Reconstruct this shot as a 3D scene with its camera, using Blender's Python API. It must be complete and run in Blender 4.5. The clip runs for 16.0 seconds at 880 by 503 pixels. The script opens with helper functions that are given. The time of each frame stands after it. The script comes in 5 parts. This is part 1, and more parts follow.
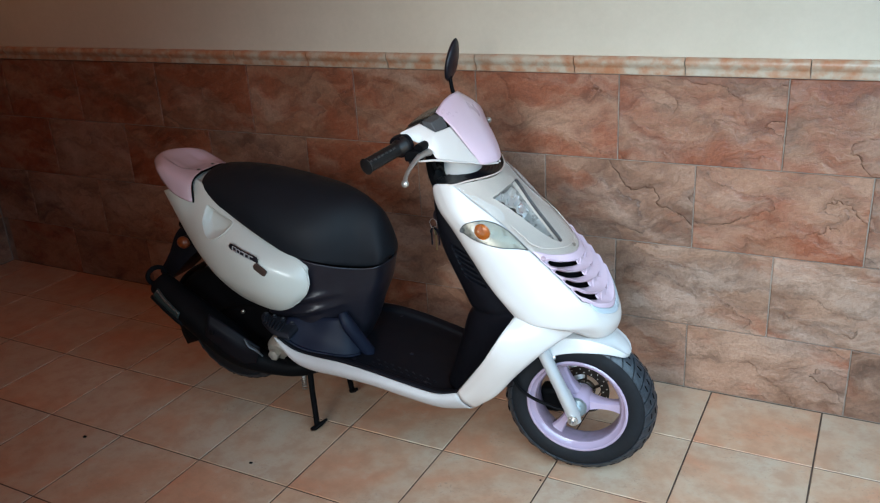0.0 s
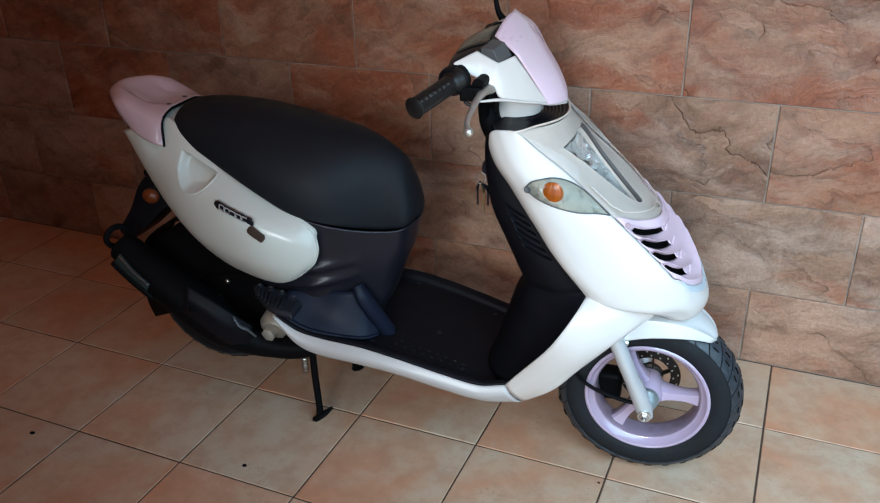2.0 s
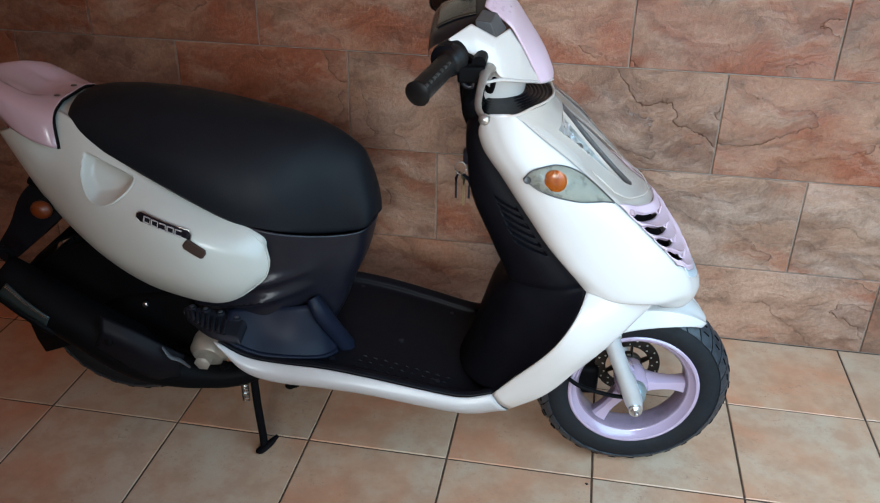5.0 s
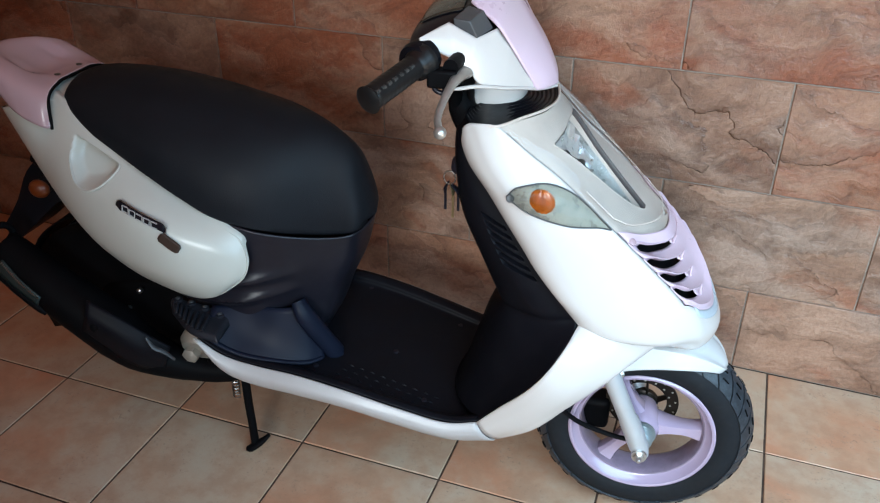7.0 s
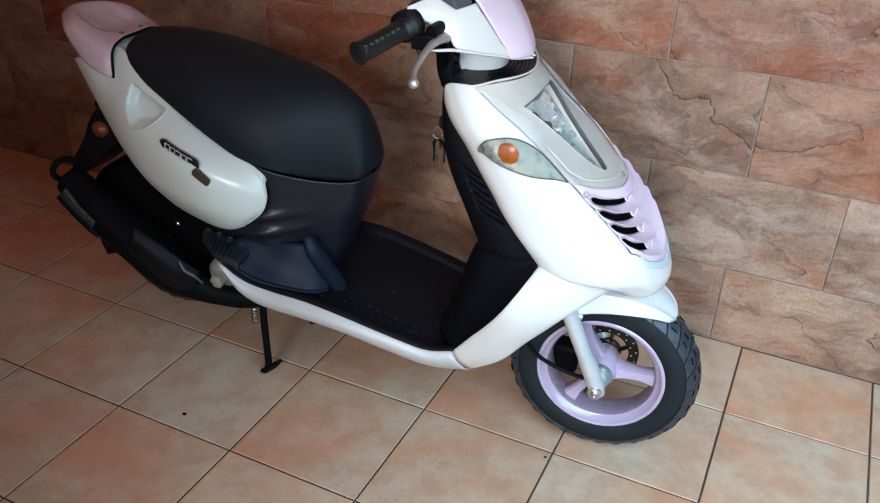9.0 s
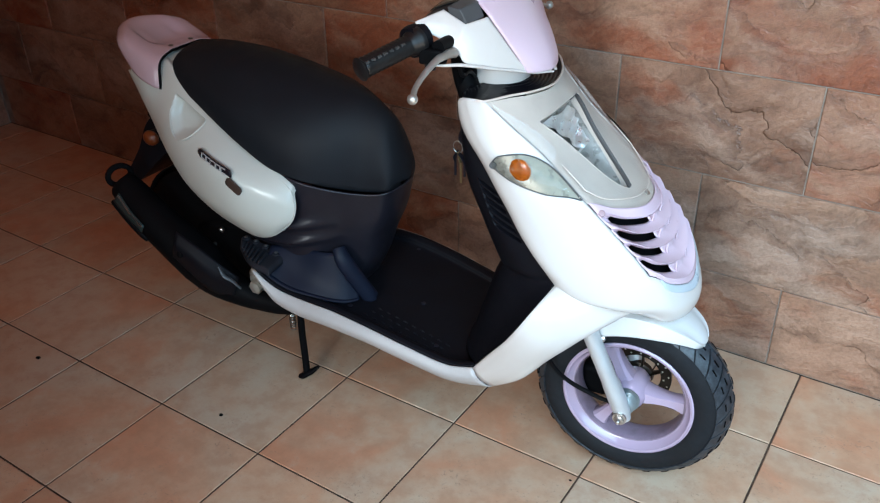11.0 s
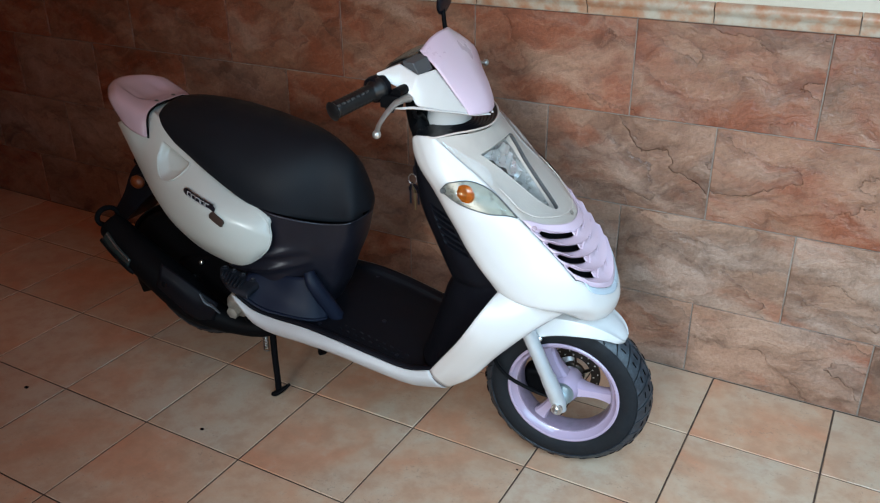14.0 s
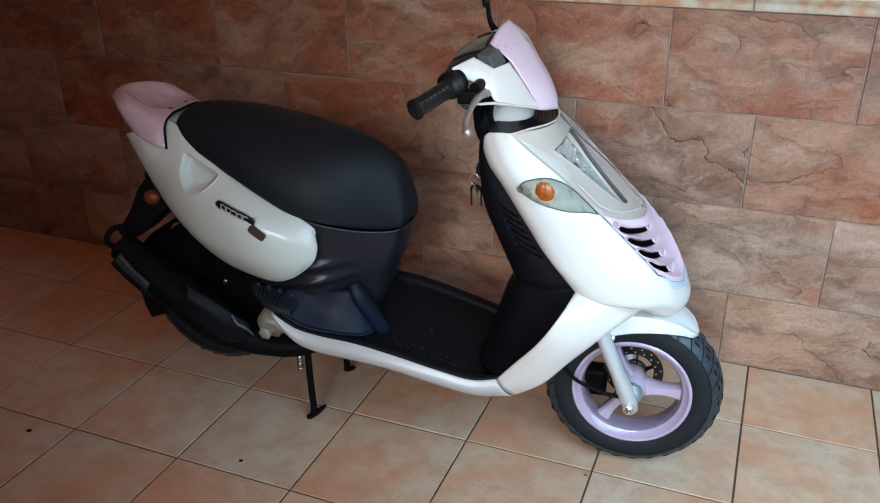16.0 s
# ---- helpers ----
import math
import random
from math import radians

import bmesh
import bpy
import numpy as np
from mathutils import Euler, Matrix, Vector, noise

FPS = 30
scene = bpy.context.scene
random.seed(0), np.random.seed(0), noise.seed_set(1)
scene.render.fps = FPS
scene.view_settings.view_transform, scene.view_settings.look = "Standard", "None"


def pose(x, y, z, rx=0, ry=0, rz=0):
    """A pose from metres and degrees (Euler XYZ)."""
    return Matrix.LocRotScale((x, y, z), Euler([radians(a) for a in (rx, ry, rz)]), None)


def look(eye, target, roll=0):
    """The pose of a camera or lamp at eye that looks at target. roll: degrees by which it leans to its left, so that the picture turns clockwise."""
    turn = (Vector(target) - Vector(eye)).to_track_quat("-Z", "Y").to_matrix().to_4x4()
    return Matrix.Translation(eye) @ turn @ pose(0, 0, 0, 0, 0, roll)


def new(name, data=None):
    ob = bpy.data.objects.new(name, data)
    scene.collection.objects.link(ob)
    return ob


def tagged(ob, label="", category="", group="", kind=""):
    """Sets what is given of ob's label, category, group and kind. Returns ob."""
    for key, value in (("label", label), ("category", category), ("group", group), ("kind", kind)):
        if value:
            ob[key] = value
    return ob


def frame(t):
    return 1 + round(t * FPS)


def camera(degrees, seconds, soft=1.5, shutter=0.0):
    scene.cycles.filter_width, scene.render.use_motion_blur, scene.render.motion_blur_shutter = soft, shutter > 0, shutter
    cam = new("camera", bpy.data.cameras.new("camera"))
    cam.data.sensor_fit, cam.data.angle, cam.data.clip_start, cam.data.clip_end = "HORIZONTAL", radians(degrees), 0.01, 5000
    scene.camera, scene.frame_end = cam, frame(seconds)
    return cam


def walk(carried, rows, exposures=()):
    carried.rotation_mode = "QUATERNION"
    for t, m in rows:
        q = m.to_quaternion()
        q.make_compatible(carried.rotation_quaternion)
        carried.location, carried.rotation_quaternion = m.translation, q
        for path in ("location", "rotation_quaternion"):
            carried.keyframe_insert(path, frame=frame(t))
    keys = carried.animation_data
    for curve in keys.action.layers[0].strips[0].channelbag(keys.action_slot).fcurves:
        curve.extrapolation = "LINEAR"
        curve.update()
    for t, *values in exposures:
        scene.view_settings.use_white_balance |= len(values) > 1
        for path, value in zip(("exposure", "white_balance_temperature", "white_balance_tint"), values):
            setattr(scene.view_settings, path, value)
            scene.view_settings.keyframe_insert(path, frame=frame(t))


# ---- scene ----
cam = camera(55.6, 16.0, soft=1.2)
PATH = [
    (0, (0.981, -1.727, 1.369), (0.082, -0.094, 0.646), -3.5),
    (0.5, (0.957, -1.666, 1.358), (0.056, -0.059, 0.578), -2.3),
    (1, (0.823, -1.647, 1.344), (-0.043, -0.026, 0.556), -1.6),
    (1.5, (0.678, -1.596, 1.33), (-0.111, 0.039, 0.491), -0.6),
    (2, (0.569, -1.454, 1.296), (-0.158, 0.179, 0.4), -1.6),
    (2.5, (0.441, -1.349, 1.291), (-0.182, 0.311, 0.366), -1.2),
    (3, (0.276, -1.326, 1.272), (-0.095, 0.406, 0.344), -2.3),
    (3.5, (0.206, -1.301, 1.266), (-0.12, 0.424, 0.308), -1.3),
    (5.8, (0.241, -1.369, 1.254), (-0.061, 0.36, 0.294), 1.3),
    (6, (0.259, -1.341, 1.254), (-0.046, 0.384, 0.29), 1.2),
    (6.5, (0.35, -1.215, 1.257), (-0.046, 0.487, 0.286), 2.0),
    (7, (0.414, -1.152, 1.26), (-0.169, 0.469, 0.243), 0.4),
    (7.5, (0.438, -1.168, 1.262), (-0.218, 0.423, 0.243), 0.4),
    (8, (0.511, -1.265, 1.269), (-0.144, 0.344, 0.278), 1.4),
    (8.5, (0.584, -1.331, 1.271), (-0.077, 0.265, 0.263), 2.3),
    (8.7, (0.608, -1.333, 1.272), (-0.074, 0.255, 0.266), 2.2),
    (10.8, (0.78, -1.206, 1.281), (-0.177, 0.224, 0.261), -1.0),
    (11, (0.785, -1.214, 1.288), (-0.178, 0.223, 0.286), -1.1),
    (11.5, (0.804, -1.268, 1.299), (-0.153, 0.197, 0.33), -1.6),
    (12, (0.812, -1.375, 1.305), (-0.046, 0.169, 0.366), -0.4),
    (12.5, (0.834, -1.457, 1.304), (0.056, 0.149, 0.402), 0.4),
    (13, (0.845, -1.498, 1.307), (0.096, 0.14, 0.437), 1.1),
    (13.5, (0.864, -1.495, 1.313), (0.069, 0.131, 0.461), 1.2),
    (14, (0.915, -1.471, 1.325), (0.027, 0.1, 0.463), -0.5),
    (14.5, (0.936, -1.48, 1.32), (-0.06, 0.022, 0.452), -2.1),
    (15, (0.848, -1.55, 1.312), (-0.077, 0.007, 0.463), -1.8),
    (15.5, (0.708, -1.617, 1.294), (-0.106, -0.021, 0.405), 0.0),
    (16, (0.562, -1.55, 1.286), (-0.116, 0.128, 0.434), -0.5),
]
walk(cam, [(t, look(eye, target, roll)) for t, eye, target, roll in PATH],
     exposures=((0, -0.26), (1, -0.27), (2, -0.27), (2.5, -0.23), (3.5, -0.26), (6, -0.22), (7, -0.14), (8.5, -0.12), (11, -0.14), (11.5, -0.14), (12.5, -0.23), (13.5, -0.40), (14.5, -0.23), (15, -0.20), (16, -0.26)))

# ---- light ----
world = bpy.data.worlds.new("world")
scene.world = world
world.use_nodes = True
wn = world.node_tree
sky = wn.nodes.new("ShaderNodeTexSky")
sky.sky_type, sky.sun_disc = "NISHITA", False
sky.sun_elevation, sky.sun_rotation = radians(50), radians(200)
wn.links.new(sky.outputs[0], wn.nodes["Background"].inputs[0])
wn.nodes["Background"].inputs[1].default_value = 0.07


def area(name, m, sx, sy, power, colour):
    data = bpy.data.lights.new(name, "AREA")
    data.shape, data.size, data.size_y, data.energy, data.color = "RECTANGLE", sx, sy, power, colour
    ob = new(name, data)
    ob.matrix_world = m
    return ob


# daylight that enters by the open doorway beyond the right end of the wall
area("doorway_daylight", look((1.36, -0.78, 1.14), (0.80, 0.26, 0.12)), 1.7, 1.4, 34, (0.465, 0.75, 0.99)).data.spread = radians(118)
# added warm fill lamp in the doorway, aimed up at the brown ceiling
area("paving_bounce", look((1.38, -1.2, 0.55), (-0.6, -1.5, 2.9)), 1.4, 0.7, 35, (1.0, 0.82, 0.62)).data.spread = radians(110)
# daylight by the deep-set window in the wall behind the camera
area("window_daylight", look((0.75, -3.86, 1.65), (0.28, 0.45, 0.36)), 1.0, 1.1, 9, (0.86, 0.94, 0.98)).data.spread = radians(40)

# ---- materials ----


def mat(name, colour=(0.8, 0.8, 0.8), rough=0.5, metal=0.0, coat=0.0, spec=0.5):
    m = bpy.data.materials.new(name)
    m.use_nodes = True
    b = m.node_tree.nodes["Principled BSDF"]
    b.inputs["Base Color"].default_value = (*colour, 1)
    b.inputs["Roughness"].default_value = rough
    b.inputs["Metallic"].default_value = metal
    b.inputs["Coat Weight"].default_value = coat
    b.inputs["Coat Roughness"].default_value = 0.5 * rough
    b.inputs["Specular IOR Level"].default_value = spec
    return m


class Net:
    """Short hand for building node trees."""

    def __init__(self, m):
        self.t = m.node_tree
        self.bsdf = self.t.nodes["Principled BSDF"]

    def add(self, kind, **values):
        n = self.t.nodes.new(kind)
        for k, v in values.items():
            key = k.replace("_", " ")
            n.inputs[key].default_value = v
        return n

    def link(self, a, b):
        self.t.links.new(a, b)

    def coords(self, spread=True):
        """Object coordinates, moved by a random amount for each object."""
        c = self.add("ShaderNodeTexCoord")
        if not spread:
            return c.outputs["Object"]
        info = self.add("ShaderNodeObjectInfo")
        mul = self.add("ShaderNodeVectorMath")
        mul.operation = "MULTIPLY_ADD"
        comb = self.add("ShaderNodeCombineXYZ")
        for i, k in enumerate((37.0, 61.0, 17.0)):
            mm = self.math("MULTIPLY", info.outputs["Random"], k)
            self.link(mm, comb.inputs[i])
        mul.inputs[1].default_value = (1, 1, 1)
        self.link(c.outputs["Object"], mul.inputs[0])
        self.link(comb.outputs[0], mul.inputs[2])
        return mul.outputs[0]

    def math(self, op, a, b=0.0, clamp=False):
        n = self.add("ShaderNodeMath")
        n.operation, n.use_clamp = op, clamp
        for i, v in enumerate((a, b)):
            if isinstance(v, (int, float)):
                n.inputs[i].default_value = v
            else:
                self.link(v, n.inputs[i])
        return n.outputs[0]

    def noise(self, vec, scale, detail=4, rough=0.55, distort=0.0):
        n = self.add("ShaderNodeTexNoise", Scale=scale, Detail=detail, Roughness=rough, Distortion=distort)
        self.link(vec, n.inputs["Vector"])
        return n.outputs["Fac"]

    def ramp(self, fac, stops):
        n = self.add("ShaderNodeValToRGB")
        el = n.color_ramp.elements
        while len(el) < len(stops):
            el.new(0.5)
        for e, (p, c) in zip(el, stops):
            e.position = p
            e.color = (*c, 1) if len(c) == 3 else c
        self.link(fac, n.inputs[0])
        return n.outputs[0]

    def mix(self, fac, a, b, blend="MIX"):
        n = self.add("ShaderNodeMix")
        n.data_type, n.blend_type = "RGBA", blend
        for s, v in ((n.inputs[0], fac), (n.inputs[6], a), (n.inputs[7], b)):
            if isinstance(v, (int, float)):
                s.default_value = v
            elif isinstance(v, tuple):
                s.default_value = (*v, 1)
            else:
                self.link(v, s)
        return n.outputs[2]

    def bump(self, height, strength, dist, normal=None):
        n = self.add("ShaderNodeBump", Strength=strength, Distance=dist)
        self.link(height, n.inputs["Height"])
        if normal:
            self.link(normal, n.inputs["Normal"])
        return n.outputs[0]


def grey(v):
    return (v, v, v)


def slate_material(name, rusty, ashy, hue):
    """Printed slate: rusty and ashy say how much of the tile those zones take, hue tones the whole print."""
    m = mat(name, rough=0.55)
    n = Net(m)
    v = n.coords()
    # strata run in long slants across each tile
    turn = n.add("ShaderNodeMapping")
    turn.inputs["Rotation"].default_value = (0, 0, radians(14))
    n.link(v, turn.inputs[0])
    warp = n.add("ShaderNodeTexNoise", Scale=5.0, Detail=6.0, Roughness=0.62)
    n.link(turn.outputs[0], warp.inputs["Vector"])
    wv = n.add("ShaderNodeVectorMath")
    wv.operation = "MULTIPLY_ADD"
    wv.inputs[1].default_value = (0.16, 0.16, 0.16)
    n.link(warp.outputs["Color"], wv.inputs[0])
    n.link(turn.outputs[0], wv.inputs[2])
    stretch = n.add("ShaderNodeMapping")
    stretch.inputs["Scale"].default_value = (0.80, 2.1, 1.0)
    n.link(wv.outputs[0], stretch.inputs[0])
    sv = stretch.outputs[0]
    layers = n.noise(sv, 2.3, 2.0, 0.45)
    steps = n.math("MULTIPLY", layers, 6.5)
    level = n.math("FLOOR", steps)
    fr = n.math("FRACT", steps)
    tone = n.add("ShaderNodeTexWhiteNoise")
    tone.noise_dimensions = "4D"
    info = n.add("ShaderNodeObjectInfo")
    n.link(info.outputs["Random"], tone.inputs["Vector"])
    n.link(level, tone.inputs["W"])
    soft = n.noise(sv, 2.6, 6, 0.56)
    pick = n.math("ADD", n.math("MULTIPLY", tone.outputs["Value"], 0.10), n.math("MULTIPLY", soft, 0.96))
    base = n.ramp(pick, [(0.36, (0.140, 0.098, 0.076)), (0.45, (0.195, 0.134, 0.102)), (0.52, (0.240, 0.168, 0.128)),
                         (0.60, (0.278, 0.208, 0.166)), (0.72, (0.345, 0.280, 0.235))])
    # rust and grey mineral zones, broad and soft
    rust = n.noise(sv, 4.2, 5, 0.55)
    base = n.mix(n.ramp(rust, [(0.42 - rusty, grey(0)), (0.60 - rusty, grey(0.84))]), base, (0.228, 0.088, 0.046))
    ash = n.noise(sv, 4.6, 6, 0.58)
    base = n.mix(n.ramp(ash, [(0.50 - ashy, grey(0)), (0.66 - ashy, grey(0.80))]), base, (0.315, 0.280, 0.255))
    # shade put into the colour where each layer dives under the next
    base = n.mix(n.ramp(fr, [(0.0, grey(0.50)), (0.12, grey(0.22)), (0.45, grey(0)), (0.9, grey(0.0)), (1.0, grey(0.10))]), base, n.mix(1.0, base, (0.48, 0.44, 0.42), "MULTIPLY"))
    torn = n.ramp(n.noise(v, 6.0, 3), [(0.48, grey(0)), (0.62, grey(1))])
    crack = n.math("MULTIPLY", n.ramp(fr, [(0.0, grey(1)), (0.018, grey(0.0))]), torn)
    base = n.mix(n.math("MULTIPLY", crack, 0.24), base, (0.060, 0.042, 0.034))
    # feathered cleavage marks that rise across the tile
    lean = n.add("ShaderNodeMapping")
    lean.inputs["Rotation"].default_value = (0, 0, radians(-33))
    n.link(wv.outputs[0], lean.inputs[0])
    pull = n.add("ShaderNodeMapping")
    pull.inputs["Scale"].default_value = (0.9, 4.6, 1.0)
    n.link(lean.outputs[0], pull.inputs[0])
    feather = n.noise(pull.outputs[0], 7.0, 9, 0.66)
    base = n.mix(n.ramp(feather, [(0.34, grey(0.62)), (0.50, grey(0))]), base, n.mix(1.0, base, (0.50, 0.46, 0.44), "MULTIPLY"))
    base = n.mix(n.ramp(feather, [(0.54, grey(0)), (0.72, grey(0.34))]), base, (0.44, 0.37, 0.32))
    # pale highlight painted along the torn lip of each layer
    lip = n.math("MULTIPLY", n.ramp(fr, [(0.95, grey(0)), (0.985, grey(1))]), torn)
    base = n.mix(n.math("MULTIPLY", lip, 0.14), base, (0.50, 0.42, 0.36))
    mid = n.noise(wv.outputs[0], 17.0, 9, 0.72)
    base = n.mix(n.ramp(mid, [(0.34, grey(0.48)), (0.50, grey(0))]), base, n.mix(1.0, base, (0.56, 0.52, 0.50), "MULTIPLY"))
    base = n.mix(n.ramp(mid, [(0.54, grey(0)), (0.74, grey(0.24))]), base, (0.46, 0.38, 0.32))
    grain = n.noise(v, 110.0, 4, 0.7)
    base = n.mix(n.ramp(grain, [(0.35, grey(0.50)), (0.58, grey(0))]), base, n.mix(1.0, base, (0.58, 0.55, 0.53), "MULTIPLY"))
    tint = n.ramp(info.outputs["Random"], [(0.0, (0.95, 0.86, 0.78)), (0.3, (1.04, 0.88, 0.77)), (0.6, (0.99, 0.92, 0.84)), (1.0, (1.10, 0.97, 0.87))])
    base = n.mix(1.0, n.mix(1.0, base, tint, "MULTIPLY"), hue, "MULTIPLY")
    n.link(base, n.bsdf.inputs["Base Color"])
    height = n.math("ADD", n.math("MULTIPLY", fr, 0.26), n.math("MULTIPLY", n.noise(wv.outputs[0], 34.0, 6, 0.6), 0.22))
    height = n.math("ADD", height, n.math("MULTIPLY", feather, 0.42))
    height = n.math("SUBTRACT", height, n.math("MULTIPLY", crack, 0.35))
    n.link(n.bump(height, 0.9, 0.014), n.bsdf.inputs["Normal"])
    n.link(n.ramp(grain, [(0.3, grey(0.34)), (0.7, grey(0.56))]), n.bsdf.inputs["Roughness"])
    return m


def floor_material():
    m = mat("terracotta_floor_tile", rough=0.4)
    n = Net(m)
    v = n.coords()
    big = n.noise(v, 3.2, 6, 0.58, 0.5)
    base = n.ramp(big, [(0.33, (0.525, 0.240, 0.137)), (0.42, (0.520, 0.280, 0.172)), (0.50, (0.510, 0.325, 0.214)), (0.58, (0.500, 0.352, 0.245)), (0.70, (0.505, 0.392, 0.290))])
    # worn pits gather in patches
    fine = n.noise(v, 120.0, 5, 0.75)
    where = n.ramp(n.noise(v, 9.0, 4, 0.6), [(0.46, grey(0.14)), (0.66, grey(1))])
    pits = n.math("MULTIPLY", n.ramp(fine, [(0.56, grey(0.0)), (0.66, grey(0.72))]), where)
    base = n.mix(pits, base, (0.185, 0.105, 0.070))
    soft = n.noise(v, 16.0, 5, 0.65)
    base = n.mix(n.ramp(soft, [(0.38, grey(0.45)), (0.54, grey(0.0))]), base, (0.390, 0.205, 0.122))
    base = n.mix(n.ramp(soft, [(0.56, grey(0.0)), (0.72, grey(0.4))]), base, (0.54, 0.45, 0.345))
    info = n.add("ShaderNodeObjectInfo")
    tint = n.ramp(info.outputs["Random"], [(0.0, (0.92, 0.86, 0.83)), (0.4, (1.0, 1.0, 1.0)), (0.7, (0.95, 1.0, 1.02)), (1.0, (1.06, 0.96, 0.90))])
    base = n.mix(1.0, base, tint, "MULTIPLY")
    n.link(base, n.bsdf.inputs["Base Color"])
    n.link(n.ramp(big, [(0.3, grey(0.30)), (0.7, grey(0.46))]), n.bsdf.inputs["Roughness"])
    h = n.math("SUBTRACT", n.math("MULTIPLY", big, 0.6), n.math("MULTIPLY", pits, 0.5))
    n.link(n.bump(h, 0.35, 0.005), n.bsdf.inputs["Normal"])
    return m


def mottled(name, stops, scale, rough=0.8, bump=0.2, dist=0.003, fine=60.0):
    m = mat(name, rough=rough)
    n = Net(m)
    v = n.coords()
    f = n.noise(v, scale, 5, 0.6)
    g = n.noise(v, fine, 4, 0.65)
    base = n.ramp(f, stops)
    base = n.mix(n.math("MULTIPLY", g, 0.35), base, n.mix(1.0, base, (0.72, 0.70, 0.68), "MULTIPLY"))
    n.link(base, n.bsdf.inputs["Base Color"])
    n.link(n.bump(n.math("ADD", f, g), bump, dist), n.bsdf.inputs["Normal"])
    return m


def worn(name, colour, rough, metal=0.0, coat=0.0, vary=0.12, dust=(0.5, 0.47, 0.43), dusty=0.0, bump=0.0, scale=18.0, grain=240.0, spec=0.5):
    """A coloured plastic, paint or metal with faint uneven tone, gloss and dust."""
    m = mat(name, colour, rough, metal, coat, spec)
    n = Net(m)
    v = n.coords(False)
    f = n.noise(v, scale, 5, 0.6)
    g = n.noise(v, grain, 3, 0.6)
    lo = tuple(c * (1 - vary) for c in colour)
    hi = tuple(min(1, c * (1 + vary * 0.6)) for c in colour)
    base = n.ramp(f, [(0.3, lo), (0.7, hi)])
    if dusty:
        base = n.mix(n.ramp(n.noise(v, scale * 2.4, 6, 0.7), [(0.45, grey(0)), (0.75, grey(dusty))]), base, dust)
    n.link(base, n.bsdf.inputs["Base Color"])
    lo_r, hi_r = (0.96, 1.05) if coat else (0.85, 1.2)
    n.link(n.ramp(f, [(0.3, grey(max(0.02, rough * lo_r))), (0.7, grey(min(1, rough * hi_r)))]), n.bsdf.inputs["Roughness"])
    if bump:
        n.link(n.bump(g, bump, 0.001), n.bsdf.inputs["Normal"])
    return m


def clear_material(name, tint=(0.94, 0.95, 0.95), gloss=0.06, ior=1.5):
    m = bpy.data.materials.new(name)
    m.use_nodes = True
    t = m.node_tree
    t.nodes.remove(t.nodes["Principled BSDF"])
    clear, shine, mixer, fres = (t.nodes.new("ShaderNodeBsdf" + "Transparent"), t.nodes.new("ShaderNodeBsdfGlossy"), t.nodes.new("ShaderNodeMixShader"), t.nodes.new("ShaderNodeFresnel"))
    clear.inputs[0].default_value = (*tint, 1)
    shine.inputs["Roughness"].default_value = gloss
    fres.inputs[0].default_value = ior
    t.links.new(fres.outputs[0], mixer.inputs[0])
    t.links.new(clear.outputs[0], mixer.inputs[1])
    t.links.new(shine.outputs[0], mixer.inputs[2])
    t.links.new(mixer.outputs[0], t.nodes["Material Output"].inputs[0])
    return m


# two slate prints; where each is laid also paints warm and cool light
SLATE_RUST = slate_material("rusty_slate_tile", 0.04, -0.01, (1.13, 0.84, 0.69))
SLATE_GREY = slate_material("grey_slate_tile", -0.11, 0.02, (1.18, 0.985, 0.885))
FLOOR_TILE = floor_material()
GROUT_FLOOR = mottled("dark_floor_grout", [(0.3, (0.028, 0.015, 0.010)), (0.7, (0.105, 0.064, 0.042))], 40, 0.95)
GROUT_WALL = mottled("pale_wall_grout", [(0.3, (0.19, 0.15, 0.12)), (0.7, (0.36, 0.30, 0.25))], 16, 0.95)
PLASTER = mottled("cream_plaster", [(0.3, (0.57, 0.48, 0.365)), (0.7, (0.63, 0.535, 0.415))], 3, 0.9, 0.12, 0.002)
LISTELLO = mottled("mottled_border_tile", [(0.34, (0.42, 0.17, 0.08)), (0.46, (0.45, 0.25, 0.15)), (0.56, (0.47, 0.35, 0.25)), (0.7, (0.50, 0.42, 0.32))], 20, 0.4, 0.12)
WHITE = worn("white_gloss_paint", (0.575, 0.528, 0.495), 0.25, coat=0.25, vary=0.012)
WHITE_OLD = worn("pearl_white_paint", (0.485, 0.492, 0.448), 0.34, coat=0.2, vary=0.02)
FENDER_WHITE = worn("bluish_white_plastic", (0.555, 0.545, 0.535), 0.25, coat=0.2, vary=0.04)
PINK = worn("lilac_pink_paint", (0.60, 0.445, 0.515), 0.28, coat=0.2, vary=0.015)
# sill white, dimmed and warmed in its colour to offset the blue doorway light
SILL_WHITE = worn("dimmed_sill_white", (0.38, 0.348, 0.335), 0.38, coat=0.10, vary=0.03, dusty=0.10, dust=(0.30, 0.26, 0.23))
SHROUD_BLACK = worn("ribbed_black_plastic", (0.0035, 0.0035, 0.0055), 0.36, vary=0.2, spec=0.18)
PEG_BLACK = worn("worn_black_plastic", (0.012, 0.0125, 0.017), 0.46, vary=0.3, dusty=0.05, dust=(0.10, 0.10, 0.10), spec=0.22)
LILAC = worn("lilac_wheel_paint", (0.36, 0.275, 0.365), 0.20, coat=0.7, vary=0.02)
# darker, blotched lilac: the shade inside the rim is put into the colour
LILAC_SHADED = worn("shaded_lilac_paint", (0.215, 0.160, 0.215), 0.30, coat=0.3, vary=0.1, dusty=0.5, dust=(0.085, 0.070, 0.080), scale=18)
PINK_DULL = worn("dusky_pink_paint", (0.42, 0.285, 0.310), 0.24, coat=0.4, vary=0.02)
